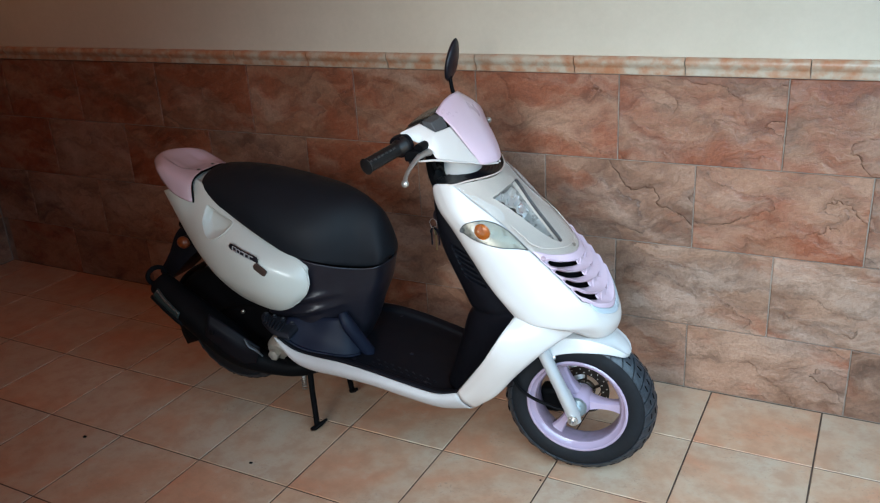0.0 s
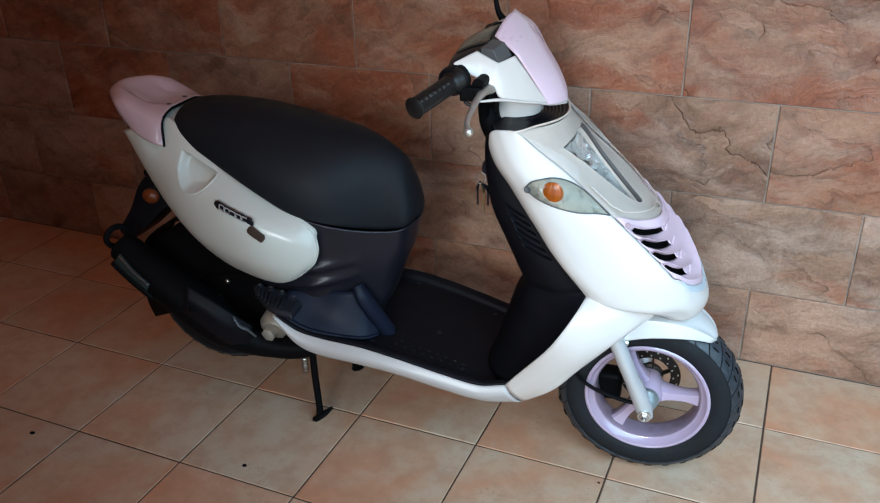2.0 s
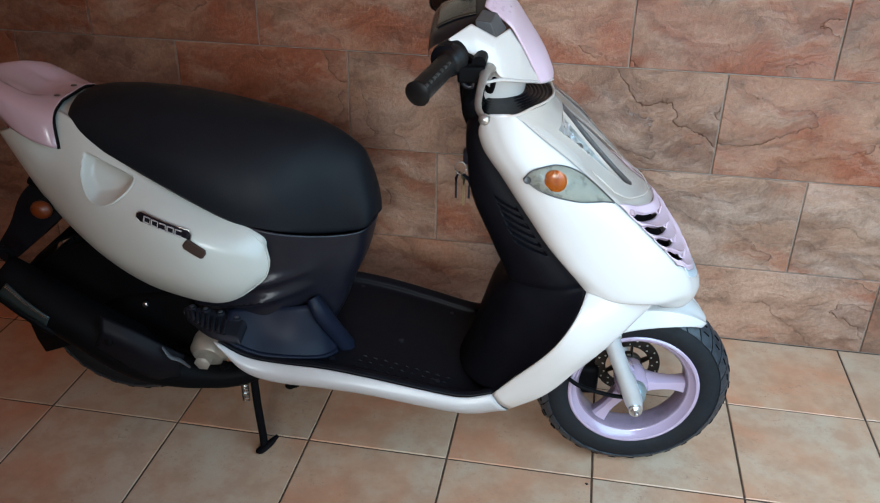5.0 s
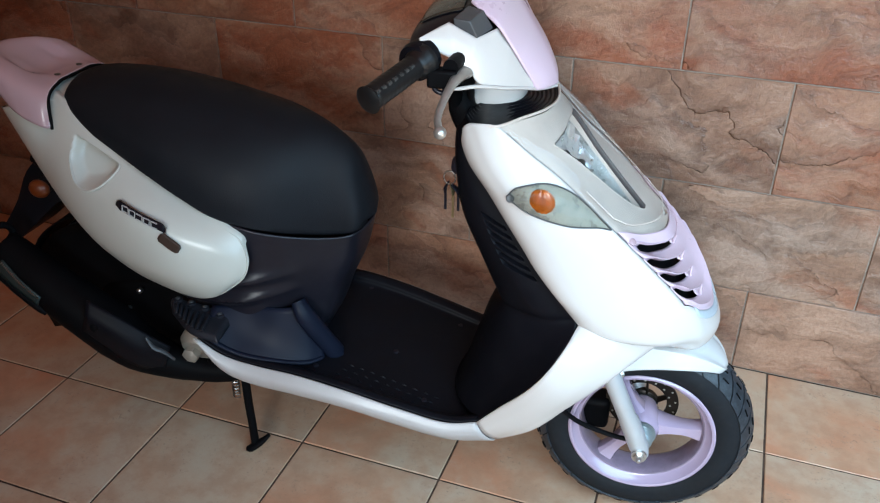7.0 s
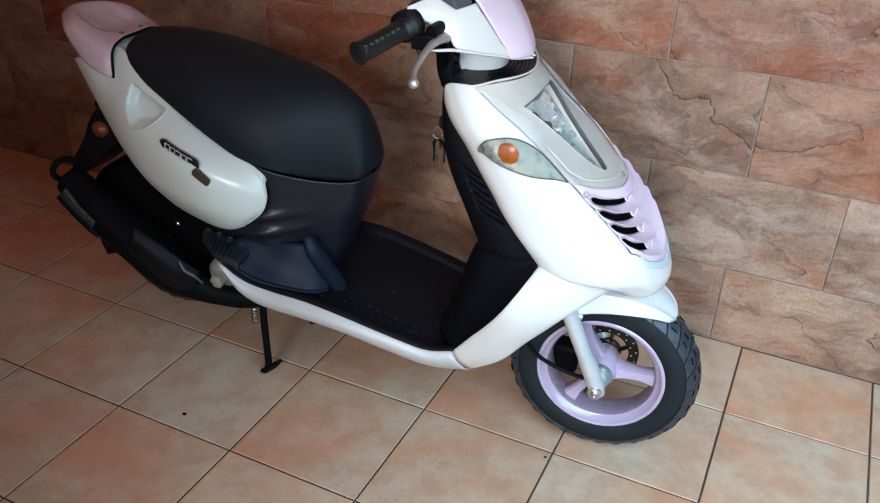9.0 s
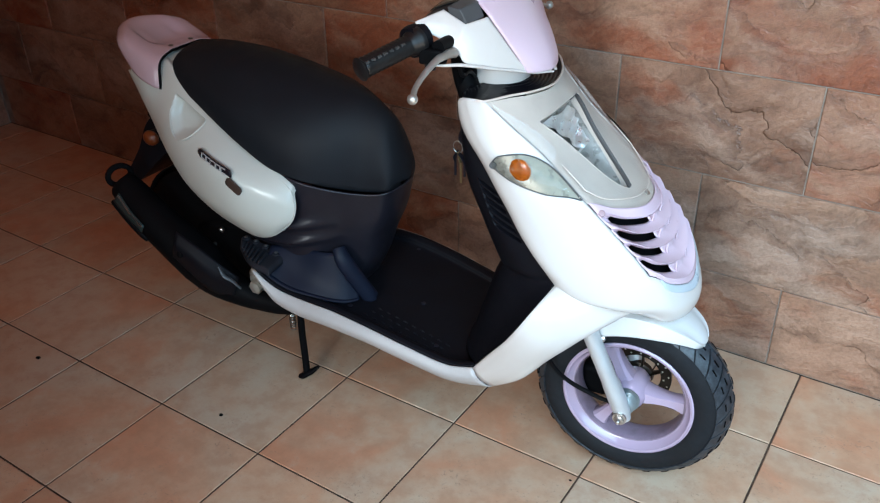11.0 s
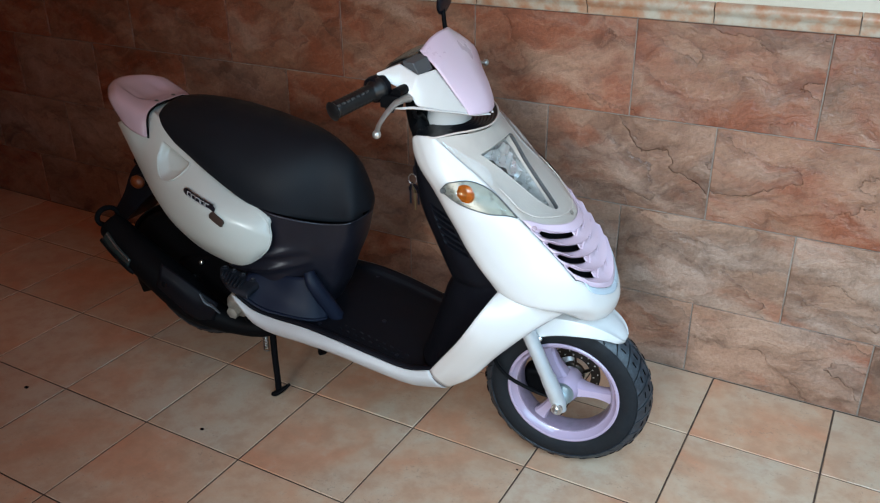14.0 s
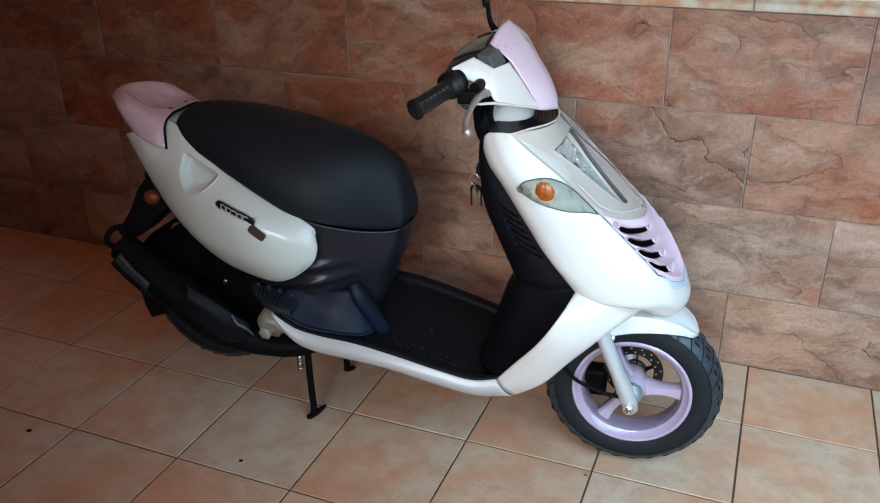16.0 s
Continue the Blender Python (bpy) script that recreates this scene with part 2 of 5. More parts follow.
BLACK = worn("black_moulded_plastic", (0.0046, 0.0046, 0.0068), 0.48, vary=0.2, dusty=0.003, bump=0.25, spec=0.11)
BLACK_GLOSS = worn("smooth_black_plastic", (0.0085, 0.0082, 0.013), 0.34, vary=0.2, dusty=0.008, spec=0.32)
BLACK_MAT = worn("matt_black_metal", (0.0030, 0.0030, 0.0036), 0.56, vary=0.3, dusty=0.004, dust=(0.06, 0.055, 0.05), spec=0.06)
SEAT = worn("black_seat_vinyl", (0.0075, 0.0088, 0.0115), 0.52, vary=0.15, bump=0.35, grain=420.0, spec=0.13)
RUBBER = worn("tyre_rubber", (0.006, 0.007, 0.009), 0.7, vary=0.25, dusty=0.05, dust=(0.06, 0.07, 0.08), scale=30, spec=0.25)
GRIP_RUBBER = worn("grip_rubber", (0.005, 0.005, 0.0055), 0.42, dusty=0.05, dust=(0.06, 0.06, 0.055), scale=60, spec=0.35)
SILVER = worn("silver_fork_paint", (0.56, 0.57, 0.58), 0.36, metal=0.55, vary=0.06)
LEVER = worn("worn_lever_alloy", (0.42, 0.40, 0.37), 0.36, metal=0.7, vary=0.2, scale=40)
STEEL = worn("bare_steel", (0.55, 0.54, 0.52), 0.3, metal=1.0, vary=0.15)
ALLOY = worn("weathered_alloy", (0.42, 0.40, 0.35), 0.5, metal=0.6, vary=0.25)
BOWL = worn("reflector_bowl", (0.36, 0.34, 0.31), 0.28, metal=0.4, vary=0.15, scale=60)
HOUSING = worn("dusty_headlight_housing", (0.545, 0.455, 0.395), 0.40, vary=0.08, dusty=0.25, dust=(0.58, 0.49, 0.43))
# unseen walls and ceiling, their browns chosen to warm the bounced light
UNSEEN = mottled("warm_brown_bounce_wall", [(0.3, (0.29, 0.19, 0.13)), (0.7, (0.36, 0.24, 0.16))], 3, 0.9)
CEILING_BOUNCE = mottled("red_brown_bounce_ceiling", [(0.3, (0.50, 0.145, 0.045)), (0.7, (0.56, 0.175, 0.060))], 3, 0.8)
DARK_GREY = worn("dark_grey_plastic", (0.055, 0.055, 0.058), 0.45, vary=0.1)
AMBER = worn("amber_lens", (0.48, 0.105, 0.007), 0.22, coat=0.4, vary=0.5, scale=90)
AMBER_DARK = worn("dull_amber_lens", (0.11, 0.020, 0.002), 0.4)
RED_LENS = worn("red_lens", (0.35, 0.02, 0.015), 0.2, coat=0.4)
REFLECTOR = worn("smoky_reflector", (0.27, 0.25, 0.22), 0.28, metal=0.3, vary=0.25, scale=50)
DISC = worn("drilled_disc_steel", (0.030, 0.023, 0.018), 0.4, metal=0.8, vary=0.3, scale=40)
SEAM = worn("grey_seam", (0.22, 0.215, 0.21), 0.6)
MARKS = worn("silver_letter_paint", (0.42, 0.42, 0.41), 0.35, metal=0.3)
BADGE = worn("brown_badge", (0.050, 0.034, 0.027), 0.35, vary=0.2)
TEAL = worn("dark_teal_strip", (0.030, 0.052, 0.052), 0.34, metal=0.4, vary=0.2)
DRIVE = worn("dull_zinc", (0.20, 0.23, 0.24), 0.4, metal=0.6, vary=0.2)
# bluish mottle puts the daylight sheen of the tread into its colour
TREAD = worn("tread_rubber", (0.014, 0.017, 0.022), 0.42, vary=0.3, dusty=0.55, dust=(0.06, 0.075, 0.09), scale=40)
FLANK_BLACK = worn("bluish_black_plastic", (0.0060, 0.0085, 0.0180), 0.45, vary=0.12, spec=0.13)
LIP_BLUE = worn("pale_blue_plastic", (0.44, 0.49, 0.53), 0.3, vary=0.03)
GLASS = clear_material("clear_cover", ior=1.33)
CLEAR_SIGNAL = clear_material("smoky_clear_lens", (0.74, 0.73, 0.68), 0.03, 1.22)
BRASS = worn("key_brass", (0.35, 0.27, 0.14), 0.35, metal=0.9)

# ---- building ----


def link_mesh(name, bm, material, smooth=True):
    me = bpy.data.meshes.new(name)
    bm.normal_update()
    bm.to_mesh(me)
    bm.free()
    if smooth:
        for p in me.polygons:
            p.use_smooth = True
    me.materials.append(material)
    return new(name, me)


def part(name, bm, material, parent, label="", smooth=True, thick=0.0, bevel=0.0):
    """One mesh object under a thing or a part."""
    ob = link_mesh(name, bm, material, smooth)
    ob.parent = parent
    if thick:
        s = ob.modifiers.new("thickness", "SOLIDIFY")
        s.thickness, s.offset = thick, -1
    if bevel:
        b = ob.modifiers.new("edges", "BEVEL")
        b.width, b.segments, b.limit_method, b.angle_limit = bevel, 3, "ANGLE", radians(35)
    if smooth:
        try:
            ob.data.set_sharp_from_angle(angle=radians(42))
        except AttributeError:
            pass
    return tagged(ob, label=label)


def box(x0, x1, y0, y1, z0, z1, bm=None):
    bm = bm or bmesh.new()
    vs = [bm.verts.new((x, y, z)) for z in (z0, z1) for y in (y0, y1) for x in (x0, x1)]
    for f in ((0, 2, 3, 1), (4, 5, 7, 6), (0, 1, 5, 4), (2, 6, 7, 3), (1, 3, 7, 5), (0, 4, 6, 2)):
        bm.faces.new([vs[i] for i in f])
    return bm


def cr(p, t):
    """Catmull-Rom through the rows of p (ends held) at parameter t."""
    n = len(p)
    i = min(max(int(t), 0), n - 2)
    f = t - i
    p1, p2 = p[i], p[i + 1]
    p0 = p[i - 1] if i > 0 else 2 * p1 - p2
    p3 = p[i + 2] if i + 2 < n else 2 * p2 - p1
    return 0.5 * (2 * p1 + (p2 - p0) * f + (2 * p0 - 5 * p1 + 4 * p2 - p3) * f * f + (3 * p1 - p0 - 3 * p2 + p3) * f ** 3)


class Patch:
    """A smooth sheet through rows of control points. mirror: each row ends on the middle plane and goes on mirrored."""

    def __init__(self, rows, mirror=False):
        rows = [[np.array(q, float) for q in r] for r in rows]
        if mirror:
            rows = [r + [q * (1, -1, 1) for q in reversed(r[:-1])] for r in rows]
        c = np.array(rows)
        self.nv, self.nu = c.shape[0] - 1, c.shape[1] - 1
        c = np.concatenate([2 * c[:1] - c[1:2], c, 2 * c[-1:] - c[-2:-1]], 0)
        self.c = np.concatenate([2 * c[:, :1] - c[:, 1:2], c, 2 * c[:, -1:] - c[:, -2:-1]], 1)

    @staticmethod
    def weights(t, n):
        i = min(max(int(t), 0), n - 1)
        f = t - i
        g, h = f * f, f * f * f
        return i, np.array((-f + 2 * g - h, 2 - 5 * g + 3 * h, f + 4 * g - 3 * h, h - g)) * 0.5

    def __call__(self, v, u, off=0.0):
        i, a = self.weights(v, self.nv)
        j, b = self.weights(u, self.nu)
        p = np.tensordot(b, np.tensordot(a, self.c[i:i + 4, j:j + 4], 1), 1)
        if off:
            p = p + self.normal(v, u) * off
        return p

    def normal(self, v, u):
        e = 1e-3
        v0, v1 = max(v - e, 0), min(v + e, self.nv)
        u0, u1 = max(u - e, 0), min(u + e, self.nu)
        n = np.cross(self(v1, u) - self(v0, u), self(v, u1) - self(v, u0))
        return n / (np.linalg.norm(n) + 1e-12)


def grid(fn, vs, us, bm=None):
    """A mesh over all vs x us of the point function fn(v, u)."""
    bm = bm or bmesh.new()
    rows = [[bm.verts.new(fn(v, u)) for u in us] for v in vs]
    for a, b in zip(rows, rows[1:]):
        for i in range(len(us) - 1):
            q = [a[i], b[i], b[i + 1], a[i + 1]]
            if (q[0].co - q[3].co).length < 1e-6:
                q = q[:3]
            elif (q[1].co - q[2].co).length < 1e-6:
                q = [q[0], q[1], q[3]]
            bm.faces.new(q)
    return bm


def span(a, b, n):
    return [a + (b - a) * i / n for i in range(n + 1)]


def flip_bm(bm, out):
    """Turns the faces of an open sheet so that they look along out on the whole."""
    bm.normal_update()
    if sum((f.normal * f.calc_area() for f in bm.faces), Vector()).dot(Vector(out)) < 0:
        bmesh.ops.reverse_faces(bm, faces=bm.faces)
    return bm


def mirrored(bm):
    b = bm.copy()
    for v in b.verts:
        v.co.y = -v.co.y
    bmesh.ops.reverse_faces(b, faces=b.faces)
    return b


def tube(points, radius, sides=10, bm=None, steps=1, caps=True, flat=1.0):
    """A round bar along the points; radius may be a list."""
    bm = bm or bmesh.new()
    pts = [np.array(p, float) for p in points]
    rad = list(radius) if isinstance(radius, (list, tuple)) else [radius] * len(pts)
    if steps > 1:
        ts = span(0, len(pts) - 1, steps * (len(pts) - 1))
        rr = [np.interp(t, range(len(rad)), rad) for t in ts]
        pts, rad = [cr(pts, t) for t in ts], rr
    rad = [float(r) for r in rad]
    rings, side = [], None
    for i, p in enumerate(pts):
        d = Vector(pts[min(i + 1, len(pts) - 1)] - pts[max(i - 1, 0)]).normalized()
        if side is None:
            side = d.cross(Vector((0, 0, 1)) if abs(d.z) < 0.9 else Vector((1, 0, 0))).normalized()
        side = (side - d * side.dot(d)).normalized()
        up = d.cross(side)
        rings.append([bm.verts.new(Vector(p) + rad[i] * (math.cos(a) * side + flat * math.sin(a) * up)) for a in (2 * math.pi * k / sides for k in range(sides))])
    for a, b in zip(rings, rings[1:]):
        for k in range(sides):
            bm.faces.new((a[k], a[(k + 1) % sides], b[(k + 1) % sides], b[k]))
    if caps:
        bm.faces.new(list(reversed(rings[0])))
        bm.faces.new(rings[-1])
    return bm


def spin(profile, centre=(0, 0, 0), sides=48, bm=None, closed=True):
    """Turns a profile of (radius, y) round the y axis through the centre."""
    bm = bm or bmesh.new()
    c = Vector(centre)
    rings = [[bm.verts.new(c + Vector((r * math.cos(a), y, r * math.sin(a)))) for r, y in profile] for a in (2 * math.pi * k / sides for k in range(sides))]
    m = len(profile)
    for k in range(sides):
        a, b = rings[k], rings[(k + 1) % sides]
        for i in range(m if closed else m - 1):
            bm.faces.new((a[i], a[(i + 1) % m], b[(i + 1) % m], b[i]))
    bmesh.ops.recalc_face_normals(bm, faces=bm.faces)
    return bm


def knob(centre, radius, axis=(0, -1, 0), depth=0.004, sides=12, bm=None, dome=0.4):
    """A small bolt or screw head."""
    c, d = Vector(centre), Vector(axis).normalized()
    return tube([c - d * depth, c + d * depth * (1 - dome), c + d * depth], [radius, radius, radius * 0.6], sides, bm)


def empty(name, m=None):
    ob = new(name)
    ob.empty_display_size = 0.1
    if m is not None:
        ob.matrix_world = m
    return ob

# ---- the room ----
WALL_Y, LEFT_X, RIGHT_X, BACK_Y, TOP_Z = 0.592, -2.63, 1.42, -3.9, 2.9
ROWS_Z = [0.0, 0.2135, 0.461, 0.7085, 0.956]
TILE_W, JOINT = 0.448, 0.0034
RIM_Z = 1.006

floor = tagged(link_mesh("floor", box(LEFT_X - 0.1, RIGHT_X + 3.0, BACK_Y - 0.1, WALL_Y + 0.1, -0.06, -0.0022), GROUT_FLOOR, False), "terracotta square tiled floor with dark joints", "floor", kind="structure")
wall_back = tagged(link_mesh("wall_north", box(LEFT_X - 0.1, RIGHT_X + 0.1, WALL_Y + 0.0045, WALL_Y + 0.2, -0.05, TOP_Z), GROUT_WALL, False), "slate tiled wall with cream plaster above", "wall", kind="structure")
wall_left = tagged(link_mesh("wall_west", box(LEFT_X - 0.2, LEFT_X - 0.0045, BACK_Y, WALL_Y, -0.05, TOP_Z), GROUT_WALL, False), "slate tiled side wall with cream plaster above", "wall", kind="structure")
plaster = tagged(link_mesh("plaster_north", box(LEFT_X, RIGHT_X, WALL_Y - 0.002, WALL_Y + 0.0035, RIM_Z - 0.01, TOP_Z), PLASTER, False), "plain cream painted plaster above the tiles", "plaster", kind="structure")
plaster_w = tagged(link_mesh("plaster_west", box(LEFT_X - 0.004, LEFT_X + 0.002, BACK_Y, WALL_Y - 0.003, RIM_Z - 0.01, TOP_Z), PLASTER, False), "plain cream painted plaster above the tiles", "plaster", kind="structure")
WIN_X0, WIN_X1, WIN_Z0, WIN_Z1 = 0.2, 1.3, 1.05, 2.25
bm = box(LEFT_X - 0.2, WIN_X0, BACK_Y - 0.2, BACK_Y, -0.05, TOP_Z)
box(WIN_X1, RIGHT_X + 0.1, BACK_Y - 0.2, BACK_Y, -0.05, TOP_Z, bm)
box(WIN_X0, WIN_X1, BACK_Y - 0.2, BACK_Y, -0.05, WIN_Z0, bm)
box(WIN_X0, WIN_X1, BACK_Y - 0.2, BACK_Y, WIN_Z1, TOP_Z, bm)
tagged(link_mesh("wall_south", bm, UNSEEN, False), "unseen plain brown wall with a window opening", "wall", kind="structure")
ceiling = tagged(link_mesh("ceiling", box(LEFT_X - 0.2, RIGHT_X + 0.1, BACK_Y - 0.2, WALL_Y + 0.2, TOP_Z, TOP_Z + 0.15), CEILING_BOUNCE, False), "unseen ceiling, red-brown to warm the bounced light", "ceiling", kind="structure")
# the end wall with its wide open doorway
DOOR_Y0, DOOR_Y1, DOOR_Z = -2.0, 0.3, 2.5
bm = box(RIGHT_X, RIGHT_X + 0.2, BACK_Y, DOOR_Y0, -0.05, TOP_Z)
box(RIGHT_X, RIGHT_X + 0.2, DOOR_Y1, WALL_Y, -0.05, TOP_Z, bm)
box(RIGHT_X, RIGHT_X + 0.2, DOOR_Y0, DOOR_Y1, DOOR_Z, TOP_Z, bm)
tagged(link_mesh("wall_east", bm, UNSEEN, False), "unseen plain brown wall with an open doorway", "wall", kind="structure")

# ---- the scooter ----
# its own frame: x forward, y to its left, z up
scooter = tagged(empty("scooter", pose(0, 0.0772, 0, 0, 0, 3.6)), "white and lilac motor scooter with black seat on its centre stand", "scooter")

# front body: one smooth sheet, cut into cowl, headlight and grille
NOSE = Patch([
    [(.036, -.122, .797), (.060, -.152, .806), (.086, -.156, .809), (.103, -.150, .806), (.128, -.114, .807), (.153, -.060, .803), (.163, 0, .800)],
    [(.051, -.118, .738), (.086, -.158, .744), (.120, -.157, .753), (.148, -.138, .765), (.179, -.110, .765), (.209, -.055, .763), (.218, 0, .757)],
    [(.085, -.118, .687), (.126, -.160, .693), (.168, -.154, .705), (.193, -.126, .727), (.225, -.100, .724), (.250, -.050, .721), (.258, 0, .717)],
    [(.117, -.123, .641), (.160, -.162, .647), (.213, -.154, .662), (.240, -.126, .688), (.274, -.095, .678), (.300, -.048, .670), (.307, 0, .666)],
    [(.143, -.128, .605), (.190, -.163, .610), (.253, -.151, .622), (.285, -.127, .648), (.322, -.088, .631), (.352, -.045, .621), (.360, 0, .617)],
    [(.170, -.136, .569), (.222, -.164, .568), (.298, -.149, .572), (.345, -.120, .590), (.377, -.085, .572), (.395, -.045, .562), (.401, 0, .557)],
    [(.213, -.148, .523), (.268, -.164, .520), (.350, -.147, .515), (.402, -.113, .529), (.430, -.080, .504), (.447, -.040, .486), (.453, 0, .477)],
    [(.243, -.150, .488), (.300, -.160, .479), (.370, -.143, .473), (.425, -.105, .470), (.448, -.075, .455), (.463, -.040, .448), (.469, 0, .445)],
    [(.250, -.146, .479), (.305, -.150, .468), (.365, -.132, .457), (.410, -.095, .440), (.434, -.068, .420), (.450, -.035, .412), (.456, 0, .409)],
    [(.250, -.125, .472), (.300, -.125, .464), (.345, -.105, .447), (.383, -.075, .423), (.406, -.050, .403), (.420, -.025, .397), (.425, 0, .395)],
], True)


def cowl_at(v, u):
    """The sheet with a tight turn near its rear edge and a rounded upper corner."""
    w = min(u, 12 - u)
    p = NOSE(v, u)
    if w < 1:
        side = -1 if u < 6 else 1
        fade = max(0.0, min(1.0, (7.2 - v) / 1.5))
        p = p + np.array((-.72, side * .70, 0)) * .009 * fade * math.sin(math.pi * w ** .62)
        c = max(0.0, 1 - v / .62) * (1 - w)
        p = p + (NOSE(.60, .65 if u < 6 else 11.35) - p) * .60 * c ** 1.4
    return p


cowl = bmesh.new()
EDGE = [0, .04, .09, .15, .22, .3, .4, .5, .62, .75, .88, 1]
ROWS_V = [*span(0, .6, 8), *span(.8, 5.8, 26), *span(6, 9, 15)]
grid(cowl_at, ROWS_V, EDGE + list(span(1.15, 3, 12)), cowl)
grid(cowl_at, ROWS_V, [12 - u for u in reversed(EDGE + list(span(1.15, 3, 12)))], cowl)
grid(NOSE, span(6, 9, 15), span(3, 9, 36), cowl)
bmesh.ops.remove_doubles(cowl, verts=cowl.verts, dist=1e-5)
flip_bm(cowl, (1, 0, 0.3))
part("front_cowl", cowl, WHITE, scooter, "glossy white front cowl", thick=0.004)

# lower leg panels that run from the nose down to the sill
LEG = Patch([
    [(.247, -.146, .488), (.290, -.149, .479), (.335, -.132, .463), (.376, -.092, .436), (.360, -.040, .420)],
    [(.232, -.194, .464), (.264, -.190, .442), (.296, -.172, .418), (.320, -.142, .400), (.310, -.080, .400)],
    [(.207, -.212, .422), (.235, -.206, .400), (.262, -.187, .377), (.281, -.155, .362), (.270, -.080, .360)],
    [(.176, -.204, .373), (.202, -.201, .352), (.226, -.183, .330), (.243, -.156, .320), (.235, -.080, .320)],
    [(.130, -.182, .310), (.153, -.184, .291), (.176, -.171, .267), (.192, -.150, .256), (.185, -.070, .255)],
    [(.088, -.164, .252), (.102, -.168, .236), (.116, -.155, .215), (.126, -.130, .198), (.115, -.060, .192)],
])
leg = flip_bm(grid(LEG, span(0, 5, 30), span(0, 4, 20)), (0, -1, 0))
part("leg_panel", mirrored(leg), WHITE, scooter, thick=0.003)
part("leg_panel", leg, WHITE, scooter, thick=0.003)
# dark inner wheel arch between them
part("wheel_arch", flip_bm(grid(Patch([[(.36, -.10, .43), (.33, 0, .43), (.36, .10, .43)], [(.26, -.11, .34), (.22, 0, .36), (.26, .11, .34)], [(.15, -.11, .22), (.13, 0, .24), (.15, .11, .22)], [(.10, -.11, .195), (.08, 0, .20), (.10, .11, .195)]]), span(0, 3, 12), span(0, 2, 8)), (1, 0, -0.3)), BLACK_MAT, scooter, thick=0.003)

# white sill under the foot board
SILL = Patch([
    [(-.436, -.196, .349), (-.436, -.200, .347), (-.434, -.198, .343), (-.428, -.180, .340)],
    [(-.383, -.192, .315), (-.386, -.203, .300), (-.388, -.192, .284), (-.380, -.130, .284)],
    [(-.325, -.188, .302), (-.330, -.200, .280), (-.335, -.186, .258), (-.330, -.120, .258)],
    [(-.238, -.187, .297), (-.242, -.200, .274), (-.246, -.182, .250), (-.246, -.110, .248)],
    [(-.150, -.185, .283), (-.150, -.196, .262), (-.150, -.178, .239), (-.150, -.110, .236)],
    [(-.055, -.180, .262), (-.052, -.188, .239), (-.050, -.168, .215), (-.050, -.100, .212)],
    [(.030, -.173, .245), (.035, -.180, .222), (.042, -.156, .196), (.042, -.090, .194)],
    [(.088, -.164, .252), (.104, -.168, .230), (.120, -.140, .199), (.110, -.070, .192)],
])
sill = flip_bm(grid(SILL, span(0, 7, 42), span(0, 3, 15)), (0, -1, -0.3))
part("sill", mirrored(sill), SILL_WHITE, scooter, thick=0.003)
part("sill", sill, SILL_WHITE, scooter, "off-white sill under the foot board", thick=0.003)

# foot board with lip, ribs and bolts
rows = []
for x, yl, z in ((-.430, .193, .348), (-.383, .188, .316), (-.325, .184, .303), (-.238, .183, .299), (-.150, .181, .285), (-.055, .176, .264), (.030, .169, .247), (.092, .162, .256)):
    drop = 0.016 if x > -.36 else 0.006
    rows.append([(x, -yl, z), (x, -yl + .010, z + .002), (x, -yl + .022, z - .004), (x, -yl + .034, z - drop), (x, -.06, z - drop - .002), (x, 0, z - drop - .002)])
BOARD = Patch(rows, True)
part("foot_board", flip_bm(grid(BOARD, span(0, 7, 42), span(0, 10, 50)), (0, 0, 1)), BLACK, scooter, "black ribbed foot board", thick=0.006)


def on_board(x, y, up=0.0):
    v = np.interp(x, [r[0][0] for r in rows], range(len(rows)))
    p = BOARD(v, 3.6)
    return (x, y, p[2] + up)


bm = bmesh.new()
for i in range(9):
    for j, y in enumerate((-.135, -.118, -.101)):
        x = -.185 + i * .021 + j * .007
        a, b = on_board(x - .005, y, .0005), on_board(x + .005, y, .0005)
        tube([a, ((a[0] + b[0]) / 2, y, a[2] + .0008), b], [.0008, .0020, .0008], 6, bm)
part("tread_studs", bm, BLACK, scooter)
for x, y in ((-.230, -.130), (-.022, -.119), (-.224, .150), (-.02, .13), (-.11, -.02)):
    part("board_bolt", knob(on_board(x, y, .0005), .0055, (0, 0, 1), .002), BLACK_GLOSS, scooter)

# inner leg shield
SHIELD = Patch([
    [(.090, -.161, .257), (.075, -.140, .245), (.030, -.080, .238), (.012, 0, .236)],
    [(.122, -.175, .299), (.098, -.150, .280), (.045, -.085, .272), (.028, 0, .270)],
    [(.185, -.203, .386), (.150, -.165, .364), (.078, -.090, .352), (.052, 0, .350)],
    [(.221, -.203, .447), (.180, -.165, .430), (.100, -.090, .422), (.074, 0, .420)],
    [(.243, -.149, .484), (.190, -.136, .470), (.113, -.085, .458), (.098, 0, .452)],
    [(.226, -.146, .506), (.165, -.136, .490), (.104, -.085, .474), (.098, 0, .468)],
    [(.172, -.134, .567), (.118, -.128, .556), (.070, -.083, .545), (.066, 0, .540)],
    [(.119, -.122, .640), (.074, -.118, .632), (.034, -.080, .624), (.034, 0, .620)],
    [(.073, -.114, .706), (.040, -.108, .702), (.020, -.072, .695), (.024, 0, .690)],
    [(.050, -.112, .763), (.030, -.100, .764), (.018, -.064, .762), (.020, 0, .760)],
    [(.052, -.112, .800), (.045, -.095, .802), (.036, -.055, .802), (.034, 0, .802)],
], True)
SHIELD_OUT = 1 if SHIELD.normal(6, 1)[0] < 0 else -1


